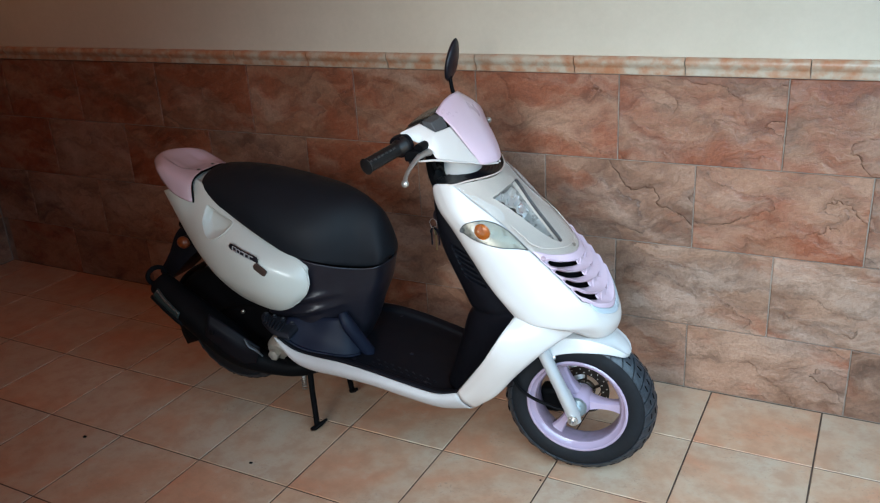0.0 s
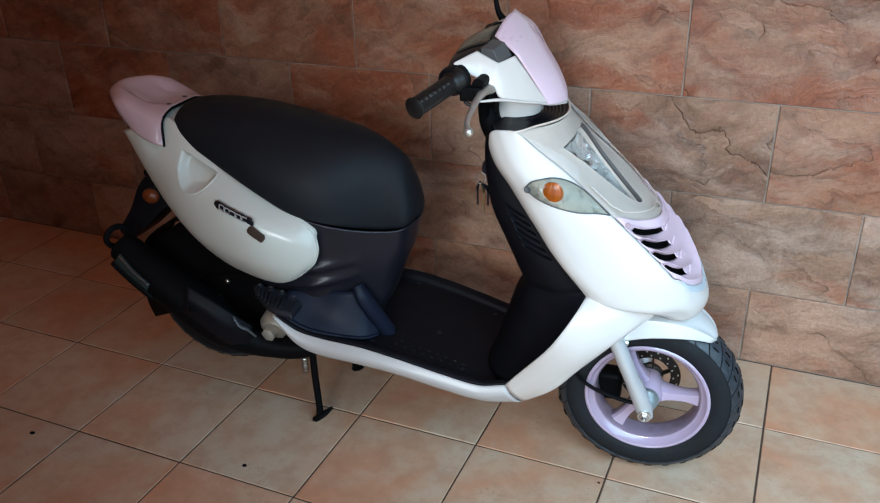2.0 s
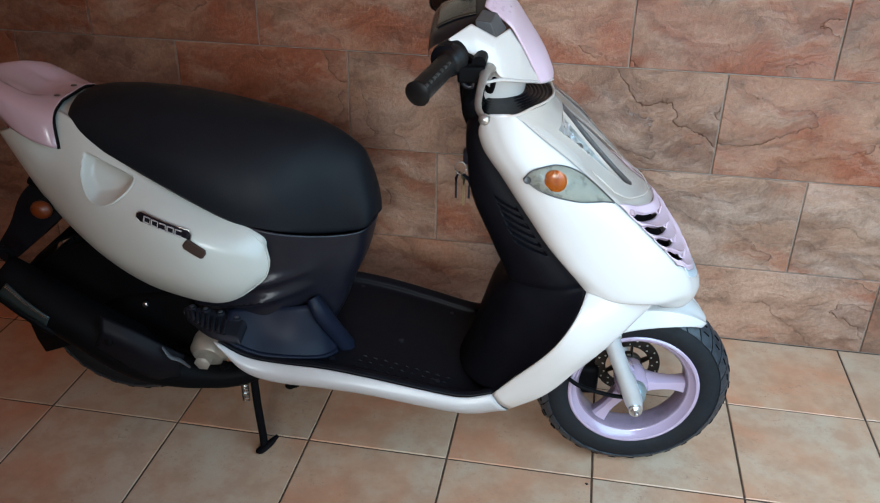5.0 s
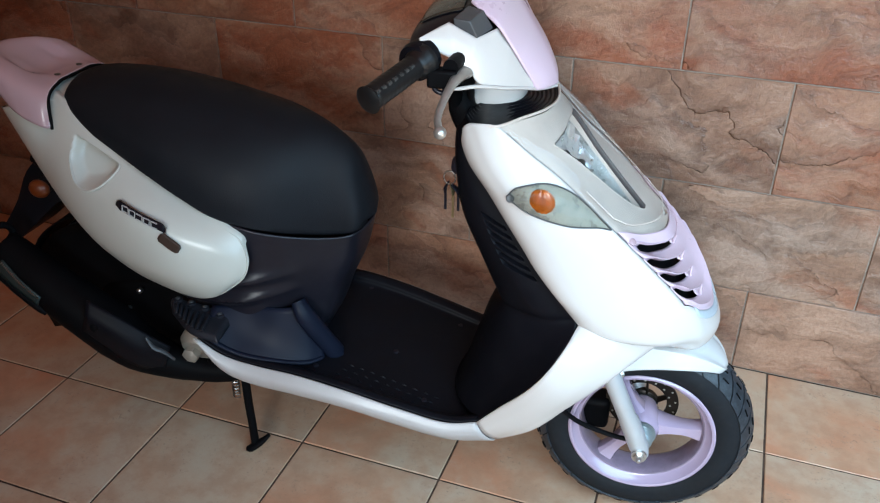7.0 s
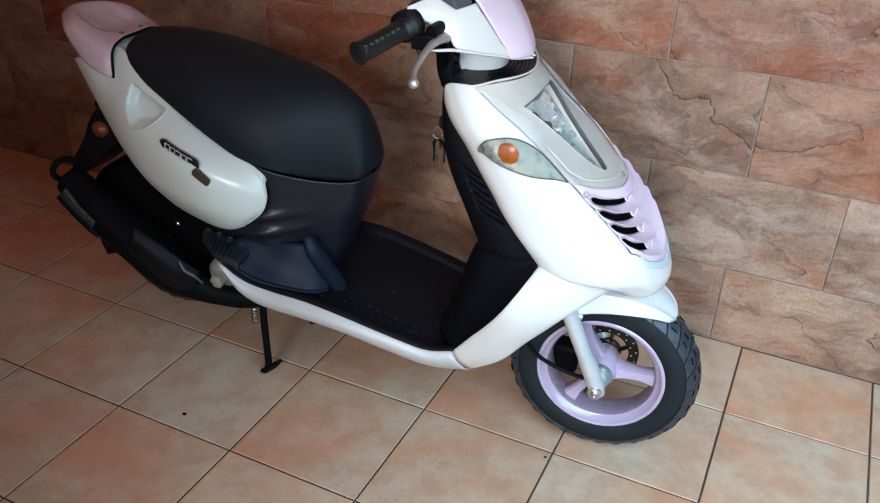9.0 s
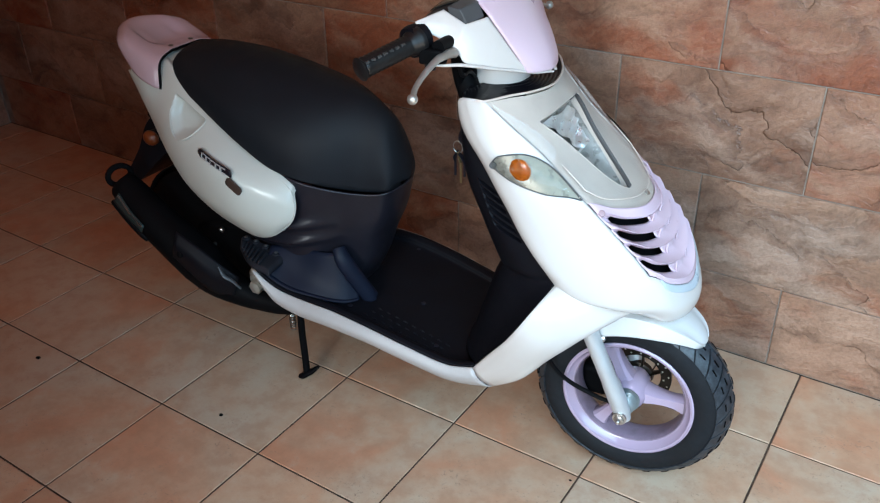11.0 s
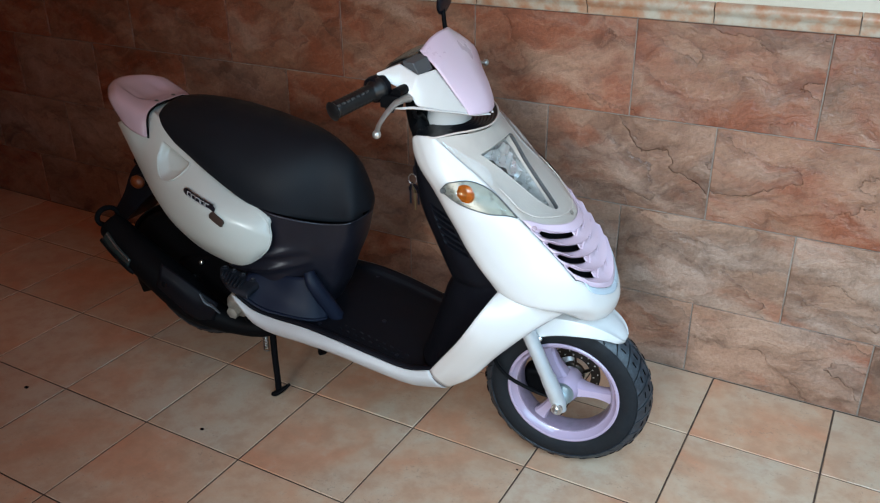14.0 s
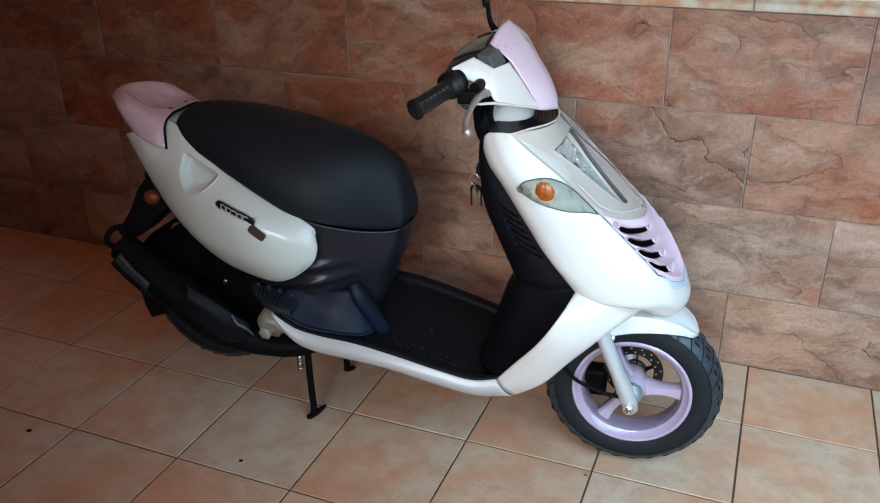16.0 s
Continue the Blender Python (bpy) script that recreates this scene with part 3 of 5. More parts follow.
def shield_at(v, u):
    """The shield with a row of slanted vent grooves sunk into each flank."""
    p = SHIELD(v, u)
    w = min(u, 6 - u)
    if 5.6 < v < 7.3 and .15 < w < 1.1:
        sunk = 0.0
        for k, c in enumerate((7.03, 6.83, 6.62, 6.41, 6.19, 5.97)):
            d = abs(v - c - .52 * (w - .60))
            a, b = .24, .84 + .03 * k
            if d < .068 and a < w < b:
                sunk = max(sunk, min(1, (.068 - d) / .022, (w - a) / .05, (b - w) / .05))
        p = p - SHIELD.normal(v, u) * SHIELD_OUT * .009 * sunk
    return p


part("leg_shield", flip_bm(grid(shield_at, [*span(0, 5.6, 34), *span(5.62, 7.4, 110), *span(7.42, 10, 16)], [*span(0, .15, 2), *span(.17, 1.1, 36), *span(1.2, 4.8, 18), *span(4.9, 5.83, 36), *span(5.85, 6, 2)]), (-1, 0, 0.2)), BLACK, scooter, "black plastic inner leg shield with slanted vents", thick=0.004)

# ignition lock with its keys
part("ignition_lock", tube([(.05, -.066, .70), (.018, -.070, .70), (.014, -.070, .70)], [.016, .016, .012], 16), BLACK_GLOSS, scooter)
KX, KY, KZ = .024, -.076, -.012
keys = link_mesh("key_bunch", tube([(-.014 + .010 * math.cos(a) + KX, KY, .690 + .012 * math.sin(a) + KZ) for a in span(0, 2 * math.pi, 14)], .0012, 6), STEEL)
keys.matrix_world = scooter.matrix_world
tagged(keys, "small bunch of keys hanging from the ignition lock", "keys")
for k, (dx, dy, tip) in enumerate(((.004, 0, .618), (-.010, .004, .630), (.014, -.004, .634))):
    b = tube([(-.014 + dx * .3 + KX, KY + dy, .680 + KZ), (-.012 + dx + KX, KY + dy, .670 + KZ), (-.012 + dx + KX, KY + dy, .660 + KZ)], [.005, .009, .005], 10, None, 2, True, .3)
    box(-.014 + dx + KX, -.010 + dx + KX, KY - .001 + dy, KY + .001 + dy, tip + KZ, .660 + KZ, b)
    part("key", b, BRASS if k == 0 else BLACK_GLOSS, keys)

# ---- headlight: housing with a tear-shaped opening, bowl and clear cover ----


def hole(v):
    """Half width of the opening in columns of the sheet, at row v."""
    s = (v - 0.50) / (3.46 - 0.50)
    if s <= 0 or s >= 1:
        return 0.0
    return 1.74 * min(1.0, (s / 0.11) ** 0.6) * (1 - s) ** 0.55


def depth(v, u):
    """The housing sinks away below the clear cover towards the middle."""
    return .0026 + .0214 * max(0.0, 1 - ((u - 6) / 3) ** 2) * math.sin(math.pi * min(1, v / 4)) ** 0.5


HB = lambda v, u: NOSE(v, u, -depth(v, u))
bm = bmesh.new()
grid(HB, span(0.02, 0.50, 6), span(3, 9, 36), bm)
grid(HB, span(3.46, 4.0, 5), span(3, 9, 36), bm)
vs = [0.50 + 2.96 * (0.5 - 0.5 * math.cos(math.pi * i / 40)) for i in range(41)]
for v0, v1 in zip(vs, vs[1:]):
    for a, b in ((3, -1), (9, 1)):
        rows_u = [[a + (6 + b * hole(v) - a) * k / 12 for k in range(13)] for v in (v0, v1)]
        ring = [[bm.verts.new(HB(v, u)) for u in r] for v, r in zip((v0, v1), rows_u)]
        for k in range(12):
            bm.faces.new((ring[0][k], ring[1][k], ring[1][k + 1], ring[0][k + 1]))
bmesh.ops.remove_doubles(bm, verts=bm.verts, dist=2e-5)
bmesh.ops.recalc_face_normals(bm, faces=bm.faces)
headlight = part("headlight", flip_bm(bm, (1, 0, 1)), HOUSING, scooter, "faired headlight behind a clear cover")
rim_path = [(v, 6 - hole(v)) for v in vs] + [(v, 6 + hole(v)) for v in reversed(vs[1:-1])]
bm = bmesh.new()
loops = [[bm.verts.new(NOSE(v, 6 + (u - 6) * k, -d - depth(v, u))) for v, u in rim_path] for d, k in ((-.0008, 1.0), (.006, .985), (.014, .95), (.024, .90))]
for a, b in zip(loops, loops[1:]):
    for i in range(len(a)):
        bm.faces.new((a[i], b[i], b[(i + 1) % len(a)], a[(i + 1) % len(a)]))
bmesh.ops.recalc_face_normals(bm, faces=bm.faces)
part("opening_rim", bm, HOUSING, headlight, "rim of the headlight opening", thick=0.001)
part("dark_seal", tube([NOSE(v, 6 + hole(v) * .96, -.004 - depth(v, 6 + hole(v))) for v in vs[4:]], [.003] * 6 + [.0050] * 27 + [.006, .005, .004, .003], 10, None, 1, True, .45), DARK_GREY, headlight, "dark grey seal along the headlight opening")


def bowl(v, k):
    d = .034 + .030 * (1 - k * k) * math.sin(math.pi * min(1, max(0, (v - .5) / 2.96)) ** 0.7)
    return NOSE(v, 6 + k * max(hole(v), .02) * 0.88, -d)


bm = grid(bowl, vs, span(-1, 1, 24))
bmesh.ops.recalc_face_normals(bm, faces=bm.faces)
bowl_ob = part("bowl", flip_bm(bm, (1, 0, 1)), BOWL, headlight, "grey headlight bowl")
# bright crinkled foil in the upper part of the bowl
crease = random.Random(11)
CRUMPLE = Patch([[np.array((crease.uniform(.003, .009), 0, 0)) for _ in range(6)] for _ in range(9)])


def foil(v, k):
    """Crumpled sheet: soft dents with a few sharp folds."""
    fold = abs(math.sin(7 * v + 4 * k)) * .0016 + abs(math.sin(5 * v - 7 * k + 1)) * .0012
    return bowl(v, k) + np.array((1, 0, 1)) * (CRUMPLE((v - .6) / 1.4 * 8, (k + 1) / 1.7 * 5)[0] + fold)


bm = grid(foil, span(.60, 2.0, 48), span(-1.0, .70, 36))
bmesh.ops.recalc_face_normals(bm, faces=bm.faces)
part("reflector", flip_bm(bm, (1, 0, 1)), worn("bright_foil", (0.80, 0.79, 0.77), 0.30, metal=0.75, vary=0.1, scale=80), headlight, "bright crinkled reflector foil")
cover = part("clear_cover", flip_bm(grid(lambda v, u: NOSE(v, u, 0.0022), span(0.04, 3.97, 44), span(3.02, 8.98, 48)), (1, 0, 1)), GLASS, headlight, "clear plastic headlight cover")
cover.visible_shadow = False
for v, u in ((3.8, 6.05),):
    p = NOSE(v, u, .002)
    part("cover_screw", knob(p, .005, NOSE.normal(v, u) * (1 if NOSE.normal(v, u)[0] > 0 else -1), .002), STEEL, headlight)
# moulded step that runs round inside the lower border of the cover
step = [(v, 3.35) for v in span(2.6, 3.55, 8)] + [(3.72, u) for u in span(3.7, 8.3, 24)] + [(v, 8.65) for v in span(3.55, 2.6, 8)]
part("cover_step", tube([NOSE(v, u, .0022) for v, u in step], .0011, 6), HOUSING, headlight)
# pale lip along the top of the cover
part("cover_lip", tube([NOSE(0.0, u, .002) for u in span(2.2, 9.8, 40)], .0022, 8), HOUSING, headlight)

# fine dark seam where the cover and the grille meet the cowl
for u in (2.99, 9.01):
    part("seam", tube([NOSE(v, u, .0004) for v in span(.25, 5.95, 60)], .0008, 6), SEAM, scooter)

# ---- grille with raised chevron louvres ----
SLOTS = (4.36, 4.78, 5.16, 5.53)
STEP = (.42, .38, .37, .40)
bm = bmesh.new()


def scoop(v, u):
    """Each louvre sinks steeply under the lip above it and swells out again to its own lip."""
    w = abs(u - 6)
    ends = max(0.0, min(1.0, (2.93 - w) / .16))
    ends = ends * ends * (3 - 2 * ends)
    out = 0.0
    for s, h in zip(SLOTS, STEP):
        f = (v - s + .07) / h
        if 0 <= f < 1:
            out = .0050 - .0165 * min(1.0, f / .08) + .0165 * max(0.0, (f - .34) / .66) ** 1.05
    return NOSE(v, u, .0012 + out * ends * (.55 + .45 * min(1.0, w / .9)))


def in_slot(v, u):
    w = abs(u - 6)
    return any(s - .050 < v < s + .095 and .62 + .10 * k < w < (2.46, 2.62, 2.68, 2.70)[k] for k, s in enumerate(SLOTS))


vs_g = sorted(set([round(x, 4) for x in span(4.0, 5.97, 40)] + [round(s - .07 + h * f, 4) for s, h in zip(SLOTS, STEP) for f in (-.01, 0, .04, .08, .12, .2, .3, .34)]))
us_g = span(3.05, 8.95, 60)
rows_g = [[bm.verts.new(scoop(v, u)) for u in us_g] for v in vs_g]
for i in range(len(vs_g) - 1):
    for j in range(len(us_g) - 1):
        if not in_slot((vs_g[i] + vs_g[i + 1]) / 2, (us_g[j] + us_g[j + 1]) / 2):
            bm.faces.new((rows_g[i][j], rows_g[i + 1][j], rows_g[i + 1][j + 1], rows_g[i][j + 1]))
flip_bm(bm, (1, 0, 1))
grille = part("grille", bm, PINK, scooter, "lilac slotted nose grille", thick=0.002)
part("grille_backing", flip_bm(grid(lambda v, u: NOSE(v, u, -.026), span(4.0, 6.2, 10), span(3.2, 8.8, 20)), (1, 0, 1)), BLACK_MAT, grille)
# short struts on either side of the ridge hold the louvres apart
for k, (s, h) in enumerate(zip(SLOTS, STEP)):
    for sgn in (-1, 1):
        u = 6 + sgn * (.50 + .08 * k)
        part("strut", tube([NOSE(s - .06, u, .004), NOSE(s + .06, u, -.004), NOSE(s + .17, u, -.009)], [.0012, .0016, .0012], 8), PINK, grille)
for u in (3.20, 8.80):
    p = NOSE(4.30, u, .002)
    part("grille_screw", knob(p, .006, (.5, -.4 if u < 6 else .4, .7), .002), PINK_DULL, grille)
part("intake_lip", flip_bm(grid(lambda v, u: NOSE(v, u, 0.0012), span(5.98, 6.26, 4), span(3.5, 8.5, 30)), (1, 0, 1)), LIP_BLUE, scooter, "pale blue lip under the grille", thick=0.003)

# ---- front turn signals ----


def signal(sgn):
    # plan of the lens on the sheet: blunt end by the screw, point towards the grille
    def at(k, w):
        """Place on the sheet: k along from the screw to the point, w across."""
        lo = np.array([(1.80, 1.10), (2.22, 1.28), (2.68, 1.68), (3.28, 2.30), (3.88, 2.90)])
        hi = np.array([(1.80, 1.10), (1.62, 1.66), (1.82, 2.40), (2.60, 2.88), (3.88, 2.92)])
        a, b = cr(lo, k * 4), cr(hi, k * 4)
        v, u = a + (b - a) * (w * .5 + .5)
        return v, min(u, 2.99)

    def pt(k, w, lift):
        v, u = at(k, w)
        return NOSE(v, u if sgn < 0 else 12 - u, lift) if NOSE_OUT > 0 else NOSE(v, u if sgn < 0 else 12 - u, -lift)

    ks = [0.5 - 0.5 * math.cos(math.pi * i / 28) for i in range(29)]
    ws = span(-1, 1, 14)
    out = (0, sgn, 0.3)
    base = part("turn_signal", flip_bm(grid(lambda k, w: pt(k, w, .0025), ks, ws), out), REFLECTOR, scooter, "clear teardrop turn signal with an amber bulb")
    lens = part("lens", flip_bm(grid(lambda k, w: pt(k, w, .003 + .013 * (max(0, 1 - w * w) * math.sin(math.pi * k) ** 0.7) ** 0.6), ks, ws), out), CLEAR_SIGNAL, base, "clear smoky lens")
    lens.visible_shadow = False
    seal = [pt(k, -1, .003) for k in ks] + [pt(k, 1, .003) for k in reversed(ks)]
    part("seal", tube(seal, .0012, 6), DARK_GREY, base)
    c = pt(.45, .02, .002)
    n = Vector(pt(.45, .02, .02)) - Vector(c)
    n.normalize()
    bulb = bmesh.new()
    bmesh.ops.create_uvsphere(bulb, u_segments=40, v_segments=14, radius=.0190)
    for v in bulb.verts:
        v.co *= 1 + .035 * math.cos(10 * math.atan2(v.co.y, v.co.x))
    for v in bulb.verts:
        v.co = Vector((v.co.x * 1.05, v.co.y * .40, v.co.z * 1.05)) + Vector(c) + n * .001
    part("bulb", bulb, AMBER, base, "amber bulb cap")
    part("lens_screw", knob(pt(.09, 0, .007), .0062, n, .003), DARK_GREY, base)


NOSE_OUT = 1 if NOSE.normal(3, 1.5)[1] < 0 else -1
if NOSE_OUT < 0:
    raise ValueError("sheet is inside out")
signal(-1)
signal(1)

# ---- dash shroud, neck and handlebar ----
shroud = bmesh.new()
top = [NOSE(0.0, u) for u in span(1.0, 11.0, 40)]
back = [np.array((.045, y, .806)) for y in span(.120, -.120, 10)]
outer = top + back
ca = np.array((.070, 0, .0))
rings = []
for k in range(17):
    f = k / 16
    ring = []
    for p in outer:
        d = p - ca
        ang = math.atan2(d[1], d[0])
        inner = np.array((.062 + .046 * math.cos(ang), .046 * math.sin(ang), .806))
        q = p * (1 - f) + inner * f
        q[2] += -.004 * math.sin(math.pi * f) + (.0010 if k % 2 else -.0010)
        ring.append(shroud.verts.new(q))
    rings.append(ring)
for a, b in zip(rings, rings[1:]):
    for i in range(len(a)):
        shroud.faces.new((a[i], a[(i + 1) % len(a)], b[(i + 1) % len(a)], b[i]))
bmesh.ops.recalc_face_normals(shroud, faces=shroud.faces)
part("dash_shroud", shroud, SHROUD_BLACK, scooter, "ribbed black shroud under the handlebar")

STEER = Matrix.Translation((.06, 0, 0)) @ pose(0, 0, 0, 0, 0, 4.0) @ Matrix.Translation((-.06, 0, 0))
UNSTEER = STEER.inverted()
handlebar = empty("handlebar")
handlebar.parent = scooter
handlebar.matrix_local = STEER


def H(x, y, z):
    """From the scooter's frame into that of the turned handlebar."""
    p = UNSTEER @ Vector((x, y, z))
    return (p.x, p.y, p.z)


NECK = Patch([[(.055 + r * math.cos(a), r * 1.05 * math.sin(a), z) for a in span(0, 2 * math.pi, 16)] for r, z in ((.044, .786), (.055, .794), (.060, .812), (.062, .840), (.066, .870))])
part("neck", grid(NECK, span(0, 4, 16), span(0, 16, 48)), WHITE, handlebar, "white handlebar neck")
part("stem", tube([(.045, 0, .76), (.040, 0, .90)], .024, 16), BLACK_MAT, handlebar)

TOP_EDGE = [np.array(H(*q)) for q in ((-.002, -.193, .937), (.012, -.173, .9435), (.027, -.152, .950), (.066, -.149, .930), (.086, -.107, .935), (.105, -.099, .905), (.119, -.084, .876), (.130, -.068, .851), (.155, -.020, .832))]
LOW_EDGE = [np.array(H(*q)) for q in ((.001, -.197, .928), (.020, -.184, .917), (.040, -.174, .905), (.062, -.173, .892), (.080, -.173, .874), (.108, -.128, .857), (.124, -.090, .846), (.142, -.045, .832), (.160, 0.0, .823))]


def fairing_at(v, u):
    """Upper edge with sharp corners, lower edge in one sweep."""
    i = min(int(v), 7)
    top = TOP_EDGE[i] * (1 - v + i) + TOP_EDGE[i + 1] * (v - i)
    low = cr(LOW_EDGE, v)
    swell = (0.004 if v < 5 else 0.003) * math.sin(math.pi * min(1, v / 1.5) / 2)
    return top * (1 - u) + low * u + np.array((.35, -.8, .45)) * swell * math.sin(math.pi * u)


fair = flip_bm(grid(fairing_at, span(0, 8, 64), span(0, 1, 12)), (0.4, -1, 0.3))
part("fairing", mirrored(fair), WHITE, handlebar, thick=0.004)
part("fairing", fair, WHITE, handlebar, "white handlebar fairing", thick=0.004)
# lower lip of the fairing: a hook that runs on below the lever
lip = tube([H(.046, -.221, .879), H(.058, -.206, .8765), H(.074, -.184, .8735), H(.092, -.158, .866), H(.108, -.128, .856), H(.124, -.090, .845), H(.142, -.045, .831), H(.160, 0, .823)], [.002, .0035, .004, .004, .004, .004, .004, .003], 10, None, 4, True, .7)
part("fairing_lip", mirrored(lip), WHITE, handlebar)
part("fairing_lip", lip, WHITE, handlebar)
for y in (-1, 1):
    x0, y0, z0 = H(.067, -.160, .921)
    part("fairing_nub", knob((x0, -y * y0 * -1 if y < 0 else -y0, z0), .006, (.4, y * .8, .4), .006), WHITE, handlebar)

SCREEN = Patch([
    [H(.043, -.094, .964), H(.047, -.060, .982), H(.050, -.028, .990), H(.052, 0, .992)],
    [H(.084, -.110, .940), H(.084, -.070, .955), H(.083, -.032, .961), H(.083, 0, .963)],
    [H(.104, -.099, .908), H(.110, -.064, .914), H(.113, -.030, .918), H(.114, 0, .919)],
    [H(.119, -.084, .877), H(.132, -.055, .880), H(.138, -.026, .881), H(.140, 0, .881)],
    [H(.131, -.069, .851), H(.146, -.046, .849), H(.154, -.022, .847), H(.157, 0, .845)],
    [H(.138, -.062, .834), H(.150, -.042, .832), H(.157, -.020, .830), H(.160, 0, .829)],
], True)
screen = flip_bm(grid(lambda v, u: SCREEN(v, u, .002), span(0, 5, 30), span(0, 6, 30)), (1, 0, .6))
part("screen", screen, PINK, handlebar, "pale pink pointed fly screen", thick=0.003)

# instrument binnacle behind the screen
DASH = Patch([
    [(-.050, -.120, .885), (-.054, -.075, .885), (-.056, 0, .885)],
    [(-.046, -.125, .905), (-.048, -.085, .918), (-.048, 0, .924)],
    [(-.010, -.130, .922), (-.015, -.085, .938), (-.018, 0, .946)],
    [(.030, -.125, .928), (.028, -.085, .950), (.026, 0, .962)],
    [(.048, -.095, .922), (.048, -.075, .948), (.048, 0, .970)],
], True)
part("binnacle", flip_bm(grid(DASH, span(0, 4, 20), span(0, 4, 24)), (-1, 0, 1)), BLACK_GLOSS, handlebar, "black instrument binnacle")
part("instrument_glass", flip_bm(grid(lambda v, u: DASH(v, u) + np.array((-.0012, 0, .0022)), span(1.35, 2.9, 10), span(1.0, 3.0, 16)), (-1, 0, 1)), worn("dial_glass", (.035, .032, .025), .25), handlebar, "dark instrument glass", thick=0.001)
part("lower_shell", tube([(.030, -.120, .905), (.030, -.06, .895), (.030, .06, .895), (.030, .120, .905)], [.020, .034, .034, .020], 16), BLACK, handlebar)
sw = bmesh.new()
sv = [sw.verts.new(H(*q)) for q in ((.057, -.152, .953), (.064, -.101, .957), (.081, -.111, .935), (.067, -.147, .928), (.032, -.150, .955), (.040, -.099, .961), (.045, -.105, .922), (.036, -.145, .922))]
for f in ((0, 3, 2, 1), (4, 5, 6, 7), (0, 1, 5, 4), (3, 7, 6, 2), (1, 2, 6, 5), (0, 4, 7, 3)):
    sw.faces.new([sv[i] for i in f])
bmesh.ops.recalc_face_normals(sw, faces=sw.faces)
part("switch_block", sw, DARK_GREY, handlebar, "dark grey switch block", bevel=0.002)
part("switch_tray", box(*sorted((H(.014, 0, 0)[0], H(.056, 0, 0)[0])), -.150, -.098, .908, .930), BLACK, handlebar, bevel=0.003)
part("bar", tube([(.030, -.20, .903), (.038, -.12, .905), (.040, 0, .905), (.038, .12, .905), (.030, .20, .903)], .011, 12, None, 4), BLACK_MAT, handlebar)

gi, ge = np.array(H(.001, -.208, .906)), np.array(H(-.036, -.312, .885))
for sgn in (-1, 1):
    S = np.array((1, -sgn, 1))
    P = [gi * S * (1 - f) + ge * S * f for f in span(-.12, 1, 28)]
    R = []
    for i in range(29):
        f = i / 28
        r = .0165 + (.0008 if i % 2 else -.0006)
        if f < .10:
            r = .024
        elif f < .16:
            r = .0205
        elif f > .93:
            r = .0195 - max(0, f - .97) * .25
        R.append(r)
    grip = part("grip", tube(P, R, 20), GRIP_RUBBER, handlebar, "black rubber handlebar grip")
    d = (ge - gi) * S
    d = d / np.linalg.norm(d)
    # raised pattern along the grip
    b = bmesh.new()
    up = np.array((.78, 0, .62))
    for k in range(7):
        c = gi * S + d * (.035 + .012 * k) + up * .0155 + np.array((0, 0, .002))
        tube([c - d * .0035, c + d * .0035], [.003, .003], 8, b)
    part("grip_pattern", b, worn("worn_grip_relief", (.022, .022, .022), .5, dusty=.12), grip)
    hub = gi * S - d * .010 + np.array((-.008, 0, -.002))
    part("switch_housing", tube([hub - d * .026, hub - d * .022, hub, hub + d * .008, hub + d * .010], [.020, .025, .027, .025, .020], 20), BLACK, handlebar, "black throttle and switch housing")
    lv = [np.array(H(*q)) * S for q in ((.058, -.178, .890), (.055, -.198, .891), (.053, -.226, .888), (.050, -.258, .875), (.051, -.286, .862), (.062, -.313, .855))]
    lever = part("brake_lever", tube(lv, [.012, .010, .0068, .0055, .005, .005], 12, None, 5, True, .7), LEVER, handlebar, "worn silver brake lever")
    ball = bmesh.new()
    bmesh.ops.create_uvsphere(ball, u_segments=16, v_segments=10, radius=.0085)
    bmesh.ops.translate(ball, verts=ball.verts, vec=Vector(lv[-1]))
    part("lever_ball", ball, LEVER, lever)
    c0 = np.array(H(.024, -.200, .876)) * S
    part("lever_perch", box(c0[0] - .012, c0[0] + .030, c0[1] - .012, c0[1] + .012, c0[2] - .002, c0[2] + .024), BLACK_MAT, handlebar, bevel=0.004)
    part("perch_clamp", tube([c0 + (-.004, 0, .012), c0 + (-.003, 0, -.006), c0 + (.010, 0, -.010), c0 + (.012, 0, .008)], .0035, 10, None, 3), BLACK_GLOSS, handlebar)
part("brake_hose", tube([(.055, -.175, .872), (.050, -.150, .845), (.040, -.100, .835), (.035, -.05, .80)], .0045, 8, None, 5), BLACK_MAT, handlebar)
part("control_cables", tube([(.030, -.13, .885), (.018, -.10, .84), (.014, -.07, .79), (.025, -.05, .75)], .011, 10, None, 5), BLACK_MAT, handlebar)
part("column_cover", tube([(.028, -.055, .905), (.022, -.065, .86), (.020, -.07, .815), (.030, -.07, .78)], [.026, .022, .020, .022], 14, None, 4), BLACK_MAT, handlebar)

# the one mirror, on the left of the bar
mirror = part("mirror", tube([(.030, .165, .910), (.005, .180, .930), (-.018, .190, .955), (-.028, .197, 1.005)], [.012, .010, .006, .0045], 12, None, 5), BLACK_MAT, handlebar, "black mirror stalk")
hd = bmesh.new()
bmesh.ops.create_uvsphere(hd, u_segments=24, v_segments=16, radius=1.0)
for v in hd.verts:
    x, y, z = v.co
    v.co = Vector((x * .013 + .012 * z, y * .040 * (1 - .25 * z), z * .056))
part("mirror_head", hd, BLACK_GLOSS, mirror, "black oval mirror head").location = (-.022, .206, 1.040)

